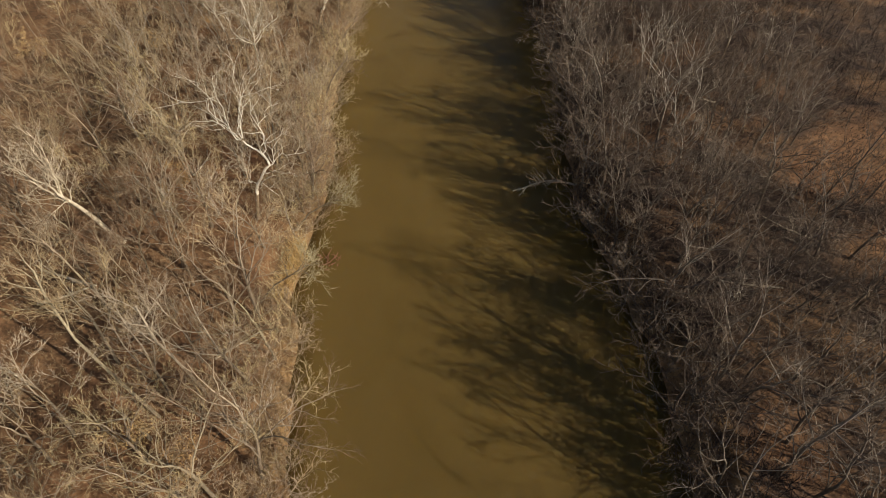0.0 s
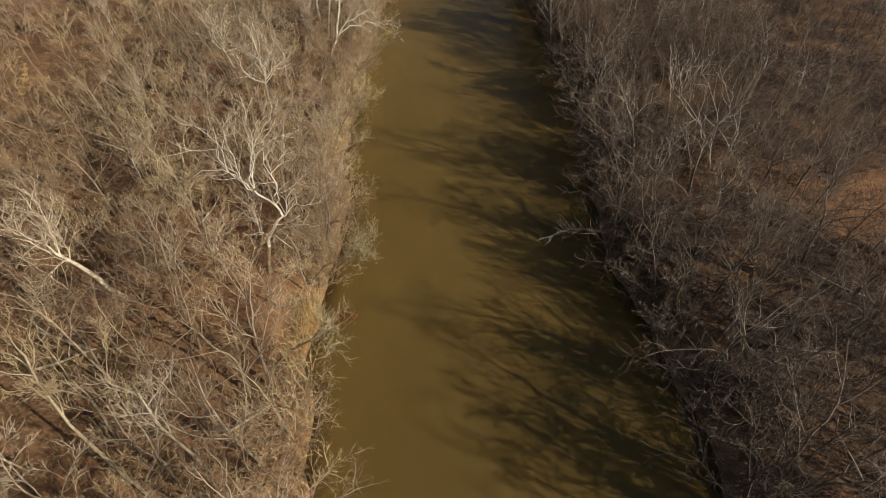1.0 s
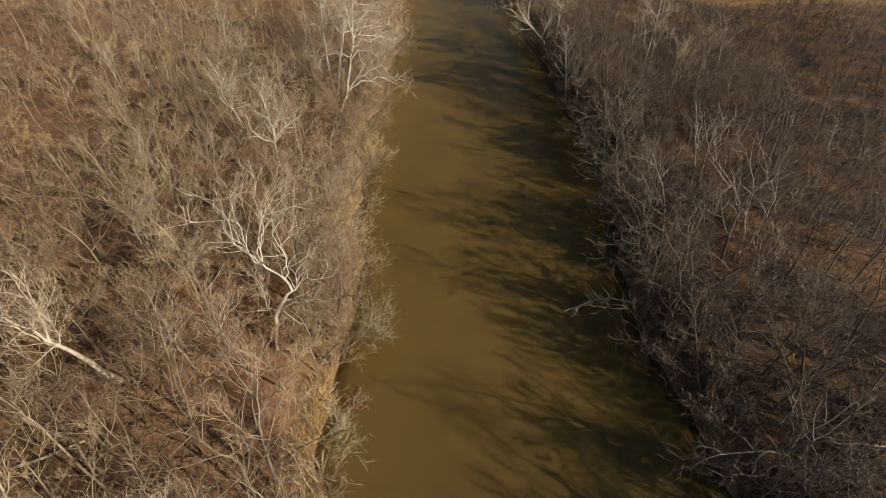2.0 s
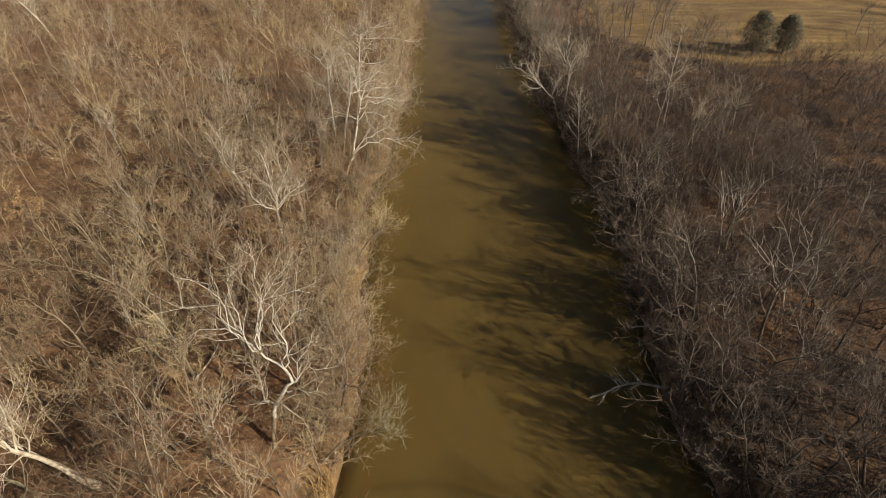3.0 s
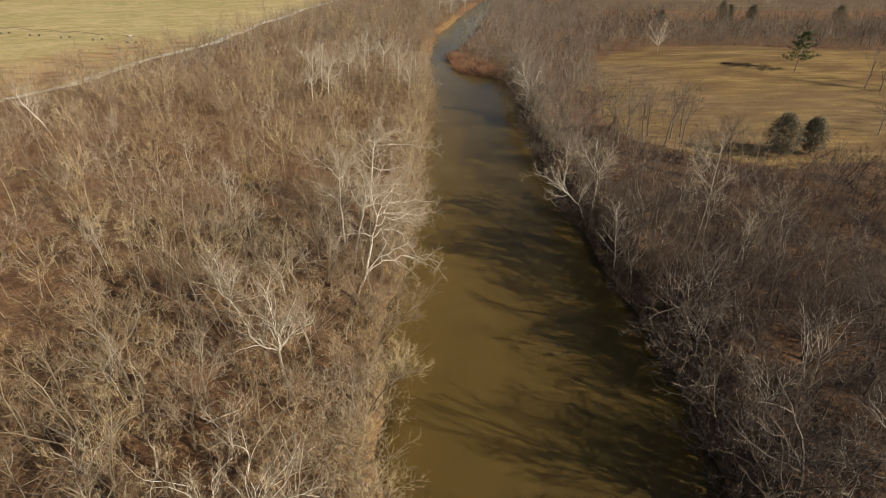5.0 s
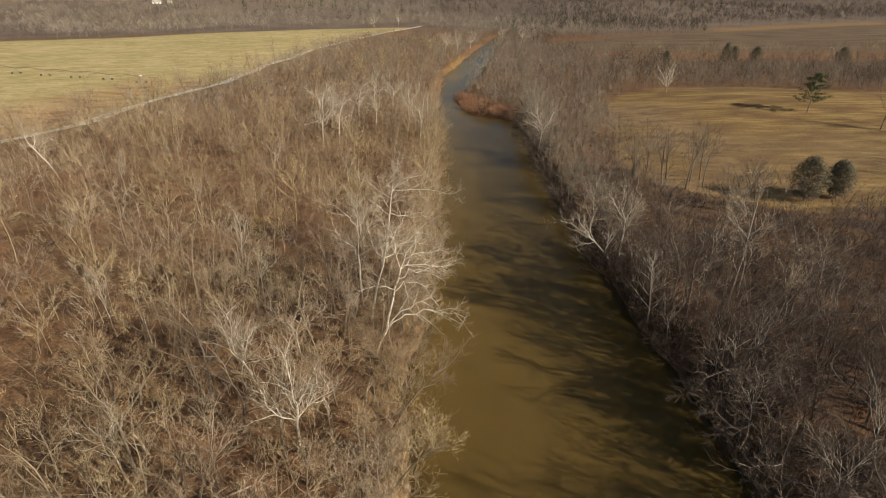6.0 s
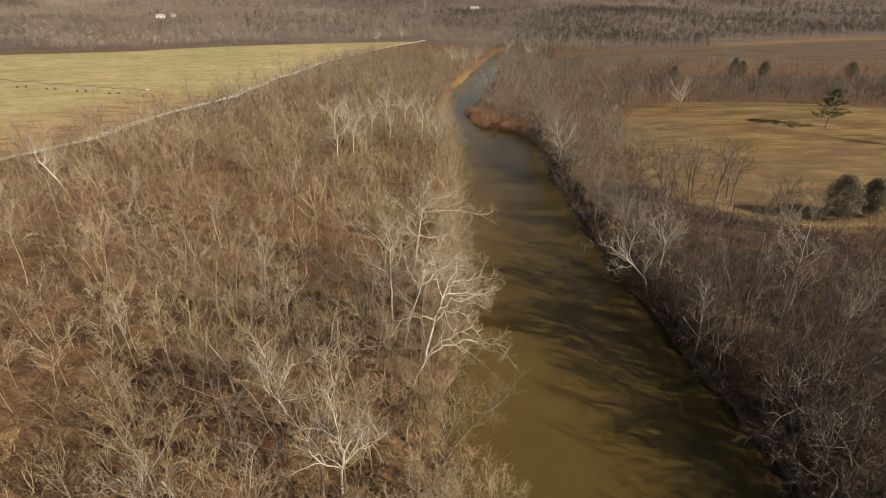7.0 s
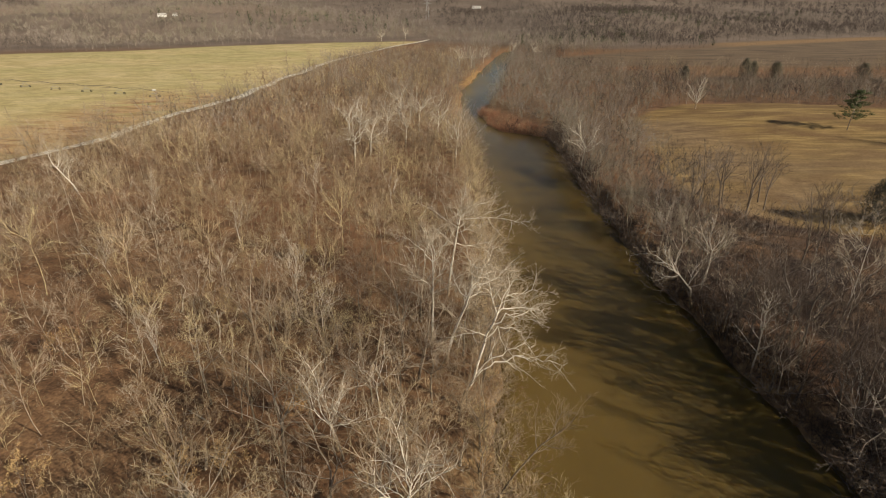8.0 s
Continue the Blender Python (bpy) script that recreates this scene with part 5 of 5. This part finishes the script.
for x, y, k, h in [(48, 216, 0, 1.3), (55, 217, 5, 1.25), (61, 213, 9, 1.35), (65, 215, 5, 1.3), (63, 208, 9, 1.2), (68, 190, 1, 0.95), (51.6, 170, 5, 1.3), (66.9, 184, 1, 1.1), (60, 178, 5, 1.0),
                   (167, 279, 5, 1.3), (171, 275, 9, 1.35), (176, 271, 5, 1.3), (181, 282, 9, 1.2), (131, 217, 9, 1.0), (140, 214, 5, 1.1), (150, 219, 1, 1.0), (160, 226, 5, 1.2), (168, 236, 1, 1.2), (175, 246, 5, 1.2), (184, 256, 1, 1.2), (190, 268, 5, 1.2), (186, 240, 1, 1.3), (193, 249, 5, 1.35), (199, 258, 9, 1.3), (205, 270, 1, 1.35), (178, 232, 9, 1.3), (211, 282, 5, 1.3), (197, 240, 9, 1.3), (204, 250, 5, 1.3)]:
    o = tall_kinds[k % 3]
    t = copy_thing(o, Matrix.Translation(on_ground(x, y, -0.1)) @ pose(0, 0, 0, 0, 0, 37 * x) @ Matrix.Diagonal((h * 0.72, h * 0.72, h * 0.78, 1)))
    tagged(t, "tall leafless dark-trunked tree at the meadow's edge", group="tall trees round the meadow")


def foliage_ball(rng2, fine, centre, radii, count, length, thick):
    """Sprays on and inside a lumpy mass."""
    for _ in range(count):
        d = any_way(rng2)
        f = rng2.uniform(0.55, 1.0) * (0.85 + 0.3 * noise.noise(d * 2.3 + centre))
        p = centre + Vector((d.x * radii[0], d.y * radii[1], d.z * radii[2])) * f
        w = (d + any_way(rng2) * 0.8 + Vector((0, 0, 0.35))).normalized()
        fine.spike(p, p + w * length * rng2.uniform(0.6, 1.3), thick)


def cedar(where, tall, wide, seed, label):
    rng2 = random.Random(seed)
    thick, fine = Wood(), Wood()
    thick.tube(bend(rng2, Vector((0, 0, -0.3)), Vector((0, 0, 1)), tall * 0.85, 4, 0.05, 0.02), [0.25, 0.2, 0.15, 0.1, 0.03], 6)
    for k in range(9):
        h = tall * (0.18 + 0.72 * k / 8)
        r = wide * 0.5 * math.sin(0.5 + 2.4 * (k + 0.5) / 9) * rng2.uniform(0.85, 1.1)
        for j in range(4):
            a = j * 1.57 + k * 0.9
            foliage_ball(rng2, fine, Vector((math.cos(a) * r * 0.55, math.sin(a) * r * 0.55, h)), (r * 0.55, r * 0.55, tall * 0.12), 120, 0.75, 0.075)
    return tree_thing("cedar_tree", thick, fine, bark, cedar_leaf, label, "cedar", "", where, "", "dull dark-green foliage")


def pine(where, tall, seed):
    rng2 = random.Random(seed)
    thick, fine = Wood(), Wood()
    stem = bend(rng2, Vector((0, 0, -0.3)), Vector((0.02, 0, 1)), tall, 8, 0.04, 0.02)
    thick.tube(stem, [0.26 - 0.025 * k for k in range(9)], 7)
    for k in range(30):
        f = 0.24 + 0.74 * k / 29
        p, d = along(stem, f)
        a = k * 2.4 + rng2.uniform(-0.3, 0.3)
        reach = tall * 0.58 * (1.05 - f) ** 0.6 * rng2.uniform(0.55, 1.1)
        limb = bend(rng2, p, Vector((math.cos(a), math.sin(a), 0.22)), reach, 4, 0.14, 0.03)
        thick.tube(limb, [0.07, 0.055, 0.04, 0.03, 0.015], 4)
        for c in range(5):
            q, _ = along(limb, 0.35 + 0.16 * c)
            foliage_ball(rng2, fine, q + Vector((rng2.uniform(-0.5, 0.5), rng2.uniform(-0.5, 0.5), 0.25)), (1.0, 1.0, 0.45), 26, 0.65, 0.09)
    return tree_thing("pine_tree", thick, fine, bark, needle, "lone green pine with open layered crown on the meadow", "pine", "", where, "", "green needle tufts")


pine(on_ground(152.8, 308), 17.5, 701)
cedar(on_ground(86.5, 195), 13, 11.5, 702, "dark round cedar standing at the meadow's edge")
cedar(on_ground(96.5, 197), 11, 9, 703, "dark round cedar standing at the meadow's edge")
cedar(on_ground(211, 520), 17, 11, 704, "dark green cedar beside the far hedgerow")
cedar(on_ground(219, 524), 14, 10, 705, "dark green cedar beside the far hedgerow")
cedar(on_ground(235, 519), 14, 12, 706, "dark green cedar beside the far hedgerow")
cedar(on_ground(161, 515), 11, 8, 707, "dark green cedar beside the far hedgerow")
cedar(on_ground(303, 516), 14, 14, 708, "dark green cedar beside the far hedgerow")
x, y = scattered(rng, 150, 1100, 900, 1500, 26, lambda x, y: hill_keep(x, y) & (fbm(x, y, 120, 77) > 0.6))
CONE = [Wood(fine=True) for _ in range(2)]
for k, w in enumerate(CONE):
    rng2 = random.Random(800 + k)
    w.spike(Vector((0, 0, 0)), Vector((0, 0, 13)), 0.3)
    foliage_ball(rng2, w, Vector((0, 0, 6.5)), (3.0, 3.0, 6.5), 60, 2.2, 0.45)
CONE = [w.arrays() for w in CONE]
strew("evergreens", CONE, x, y, rng.uniform(0.6, 1.15, len(x)), rng.uniform(0, 1, len(x)), green_far, "dark evergreens scattered through the hillside wood", "evergreens")
x, y = scattered(rng, -560, 0, 1050, 1500, 26, lambda x, y: hill_keep(x, y) & (fbm(x, y, 150, 78) > 0.63))
strew("evergreens", CONE, x, y, rng.uniform(0.5, 1.0, len(x)), rng.uniform(0, 1, len(x)), green_far, "dark evergreens scattered through the hillside wood", "evergreens")


# ---- logs, snags and driftwood ----
def fallen_log(where, way, length, girth, seed, label, stubs=3, material=None, name="fallen_log", kink=0.09):
    rng2 = random.Random(seed)
    thick, fine = Wood(), Wood()
    path = bend(rng2, Vector((0, 0, girth * 0.6)), Vector(way).normalized(), length, 6, kink, 0)
    if kink > 0.2:
        path = [Vector((p.x, p.y, max(p.z, 0.12 + 0.5 * math.sin(3.1 * k / 6)))) for k, p in enumerate(path)]
    thick.tube(path, [girth * (1 - 0.1 * k) for k in range(7)], 7)
    for k in range(stubs):
        p, d = along(path, rng2.uniform(0.3, 0.95))
        q = bend(rng2, p, (offshoot(rng2, d, 0.9, rng2.uniform(0, 6.28)) + Vector((0, 0, 0.6))).normalized(), rng2.uniform(1.2, 3), 3, 0.25, 0.05)
        fine.tube(q, [girth * 0.45, girth * 0.35, girth * 0.22, 0.02], 4)
        twiggery(rng2, fine, q, 6, 1.0, 0.018)
    top = tagged(new(name), label, "log")
    top.location = where
    part("trunk", thick.mesh("trunk"), material or dead_wood, top)
    if stubs:
        part("branches", fine.mesh("branches"), material or dead_wood, top)
    return top


fallen_log((22.0, 70.2, 0.1), (-1, 0.12, 0.06), 11.5, 0.2, 901, "pale fallen tree lying in the shaded water", 16, name="fallen_tree", kink=0.28)
for k, (x, y, a, ln, g) in enumerate([(-64.8, 118.7, 2.4, 5, 0.16), (-67.8, 134, 2.2, 4, 0.14), (-62.2, 105, 2.0, 5, 0.16), (-31, 26, 2.6, 7, 0.18), (-46, 47, 2.9, 9, 0.28), (-52, 44, 0.4, 7, 0.2), (-40, 70, 1.2, 6, 0.15),
                                     (-58, 88, 2.7, 8, 0.2), (-44, 92, 0.7, 6, 0.16), (-30, 75, 2.0, 5, 0.14), (44, 46, 3.0, 8, 0.16), (52, 55, 2.6, 7, 0.14), (58, 40, 0.5, 8, 0.15), (36, 60, 1.8, 6, 0.14), (50, 90, 2.9, 7, 0.15), (-27, 36, 0.6, 6, 0.16)]):
    fallen_log(on_ground(x, y, 0.05), (math.cos(a), math.sin(a), 0.05), ln, g, 910 + k, "bleached fallen log on the leaf litter", 2)
for k, (x, y, h) in enumerate([(-62, 110, 6), (-68, 126, 5), (-56, 100, 4.5), (-47, 84, 5), (-71, 140, 6), (-40, 128, 5), (-82, 150, 6), (-28.2, 111, 2.2)]):
    fallen_log(on_ground(x, y, -0.3), (0.25 * math.cos(k * 2), 0.25 * math.sin(k * 2), 1), h, 0.2, 940 + k, "broken pale dead trunk standing in the wood", 2, name="snag")
rng3 = random.Random(990)
thick = Wood()
for k in range(26):
    p = Vector((rng3.gauss(0, 0.9), rng3.gauss(0, 0.7), 0.05))
    thick.tube(bend(rng3, p, (any_way(rng3) + Vector((0, 0, 0.25))).normalized(), rng3.uniform(1, 2.2), 3, 0.2, 0), [0.06, 0.05, 0.03, 0.01], 4)
drift = tagged(new("driftwood_heap", thick.mesh("driftwood_heap")), "reddish tangle of driftwood caught near the bank", "driftwood")
drift.data.materials.append(red_brush)
drift.location = (-16.6, 53.6, 0)


# ---- the irrigation machine on the hay field ----
def wheel_mesh():
    w = Wood()
    ring = [Vector((math.cos(a) * 0.55, 0, math.sin(a) * 0.55)) for a in np.linspace(0, 2 * math.pi, 13)]
    w.tube(ring, [0.17] * 13, 5)
    return w.mesh("tyre")


def rods(pairs, r, sides=5):
    w = Wood()
    for a, b in pairs:
        w.tube([Vector(a), Vector(b)], [r, r], sides)
    return w.mesh("rods")


pivot = tagged(new("irrigation_pivot"), "long wheeled irrigation boom standing on the hay field", "irrigation machine")
pivot.location = on_ground(-213, 417)
tyre_me = wheel_mesh()
step = Vector((-27.4, 10.2, 0))
tower_me = rods([((-2.7, -0.5, 0.6), (0, 0, 3.9)), ((2.7, 0.5, 0.6), (0, 0, 3.9)), ((-2.7, -0.5, 0.6), (2.7, 0.5, 0.6)), ((-1.35, -0.25, 2.2), (1.35, 0.25, 2.2))], 0.07)
for k in range(8):
    at = step * k
    at.z = ground_z(-213 + at.x, 417 + at.y) - pivot.location.z
    tower = part("tower", tower_me, steel_mat, pivot)
    tower.location = at
    for s in (-1, 1):
        tyre = part("wheel", tyre_me, tyre_mat, tower, "black rubber tyre")
        tyre.location = (2.7 * s, 0.5 * s, 0.7)
        tyre.rotation_euler = (0, 0, 0.2)
    low, high = Vector((0, 0, 3.9)), step + Vector((0, 0, 3.9))
    mids = [low.lerp(high, f) + Vector((0, 0, 0.9 * math.sin(math.pi * f))) for f in np.linspace(0, 1, 9)]
    drop = [low.lerp(high, f) + Vector((0, 0, 0.9 * math.sin(math.pi * f) - 1.0 * math.sin(math.pi * f))) for f in np.linspace(0, 1, 9)]
    if k < 7:
        w = Wood()
        w.tube(mids, [0.12] * 9, 6)
        span = part("pipe", w.mesh("pipe"), dark_pipe, pivot, "dark weathered water pipe")
        span.location = at
        truss = part("truss", rods(list(zip(drop, drop[1:])) + list(zip(mids[1:-1], drop[1:-1])), 0.05, 4), dark_pipe, pivot)
        truss.location = at
w = Wood()
w.tube([Vector((0, 0, 3.9)), -step * 0.25 + Vector((0, 0, 3.9)), -step * 0.5 + Vector((0, 0, 3.8))], [0.12, 0.1, 0.08], 6)
part("end_boom", w.mesh("end_boom"), dark_pipe, pivot)
part("control_box", rods([((-0.9, 0.3, 4.3), (0.9, 0.5, 4.3))], 0.42, 4), white_paint, pivot, "white panel above the end tower")


# trees along the farm track
for k, (y, off, h) in enumerate([(252, 6, 1.2), (262, 9, 1.0), (276, 5, 0.9), (292, 8, 1.1), (300, 4, 1.2), (322, 6, 1.0), (338, 7, 1.1), (349, 5, 0.9), (372, 6, 1.2), (395, 8, 1.0), (420, 5, 1.1), (452, 6, 1.2), (470, 5, 0.9), (505, 7, 1.1), (560, 6, 1.2), (600, 7, 1.1), (640, 5, 1.0)]):
    x = float(track_x(y)) + off
    o = made[(1, 5, 9, 0)[k % 4]]
    t = copy_thing(o, Matrix.Translation(on_ground(x, y, -0.1)) @ pose(0, 0, 0, 0, 0, 53 * k) @ Matrix.Diagonal((h * 0.8, h * 0.8, h, 1)) @ Matrix.Diagonal([1 / v for v in o.scale] + [1]))
    tagged(t, "slim leafless tree beside the gravel farm track", group="trees along the farm track")


# ---- young oaks that keep their dead leaves ----
def leafy_tree(where, tall, seed):
    rng2 = random.Random(seed)
    thick, fine = bare_tree(seed, tall, forks=4, boughs=4, shoots=3, twigs=3, clear=0.15, spread=0.7)
    top = tagged(new("young_oak"), "young oak holding its tan dead leaves above the litter", "oak", "young oaks with dead leaves")
    top.location = where
    part("trunk", thick.mesh("trunk"), bark, top)
    part("crown", fine.mesh("crown"), twig, top)
    leaves = Wood(fine=True)
    for _ in range(900):
        p = rng2.choice(fine.v)
        if p.z > tall * 0.3:
            q = p + any_way(rng2) * 0.35
            leaves.spike(q, q + any_way(rng2) * rng2.uniform(0.18, 0.34), 0.08)
    part("leaves", leaves.mesh("leaves"), dead_leaf, top, "curled tan dead leaves")


for k, (x, y, h) in enumerate([(-33, 25, 6), (-25.5, 22, 5.5), (-64, 107.5, 6.5), (-58.5, 109.5, 6), (-96, 135, 6.5), (-72, 149, 6), (-63, 174, 6), (-89, 150, 6.5), (-40, 66, 6), (-82, 105, 7), (-52, 120, 6), (-47, 78, 5.5)]):
    leafy_tree(on_ground(x, y, -0.05), h, 1200 + k)


# ---- far buildings and the power pylon ----
def box_mesh(name, lo, hi):
    bm = bmesh.new()
    bmesh.ops.create_cube(bm, size=1)
    for v in bm.verts:
        v.co = Vector([lo[i] + (v.co[i] + 0.5) * (hi[i] - lo[i]) for i in range(3)])
    me = bpy.data.meshes.new(name)
    bm.to_mesh(me)
    bm.free()
    return me


def house(where, turn, long, deep, label):
    top = tagged(new("house"), label, "house")
    top.matrix_basis = Matrix.Translation(where) @ pose(0, 0, 0, 0, 0, turn)
    part("wall", box_mesh("wall", (-long / 2, -deep / 2, -1), (long / 2, deep / 2, 4.2)), white_paint, top)
    o = 0.5
    corners = [(-long / 2 - o, -deep / 2 - o, 4.1), (long / 2 + o, -deep / 2 - o, 4.1), (long / 2 + o, deep / 2 + o, 4.1), (-long / 2 - o, deep / 2 + o, 4.1), (-long / 2 - o, 0, 7), (long / 2 + o, 0, 7)]
    me = bpy.data.meshes.new("roof")
    me.from_pydata(corners, [], [(0, 1, 5, 4), (2, 3, 4, 5), (0, 4, 3), (1, 2, 5), (3, 2, 1, 0)])
    part("roof", me, roof_mat, top, "pale sheet roof")
    for k in range(2):
        x = -long / 2 + long * (k + 0.5) / 2
        pane = part("window", box_mesh("window", (x - 0.6, -deep / 2 - 0.04, 1.2), (x + 0.6, -deep / 2 + 0.04, 2.8)), glass_mat, top, "dark window")


house(on_ground(-512, 1092, -1.2), 12, 13, 7, "white farmhouse in a clearing on the wooded hill")
house(on_ground(-495, 1104, -1.8), 8, 7, 5, "small white outbuilding in a clearing on the wooded hill")
house(on_ground(50, 1520, -1.5), -10, 20, 9, "long pale barn on the far wooded ridge")

pylon = tagged(new("power_pylon"), "slender grey steel lattice power pylon above the woods", "pylon")
pylon.location = on_ground(-61, 1238, -0.5)
for sx, sy in ((-1, -1), (1, -1), (1, 1), (-1, 1)):
    part("leg", rods([((3 * sx, 3 * sy, 0), (0.6 * sx, 0.6 * sy, 42))], 0.22, 4), steel_mat, pylon)
for z, r in ((30, 7.0), (35, 6.0), (40, 5.0)):
    part("crossarm", rods([((-r, 0, z), (r, 0, z)), ((-r, 0, z), (0, 0, z + 2)), ((r, 0, z), (0, 0, z + 2))], 0.2, 4), steel_mat, pylon)
braces = []
for k in range(7):
    a, b = 3 - 2.4 * k / 7, 3 - 2.4 * (k + 1) / 7
    for sx, sy, ex, ey in ((-1, -1, 1, -1), (1, -1, 1, 1), (1, 1, -1, 1), (-1, 1, -1, -1)):
        braces.append(((a * sx, a * sy, 6 * k), (b * ex, b * ey, 6 * (k + 1))))
part("bracing", rods(braces, 0.1, 3), steel_mat, pylon)

# The bluff's shade is carried by this wood's low tones.
x, y = scattered(rng, 55, 330, 850, 1010, 9, lambda x, y: (x - 60 > 0.55 * (y - 880)) & (x - 75 < 1.6 * (y - 850)) & (pale_mask(x, y) < 0.2))
strew("hill_wood", HILL, x, y, rng.uniform(0.9, 1.5, len(x)), rng.uniform(0, 0.35, len(x)), hill_mat, "leafless wood on the river bluff in shade tones", "woodland")
x, y = scattered(rng, 55, 300, 860, 1010, 17, lambda x, y: (x - 60 > 0.55 * (y - 880)) & (x - 75 < 1.6 * (y - 850)) & (pale_mask(x, y) < 0.2) & (fbm(x, y, 60, 7) > 0.5))
strew("evergreens", CONE, x, y, rng.uniform(0.7, 1.2, len(x)), rng.uniform(0, 1, len(x)), green_far, "dark evergreens on the river bluff", "evergreens")
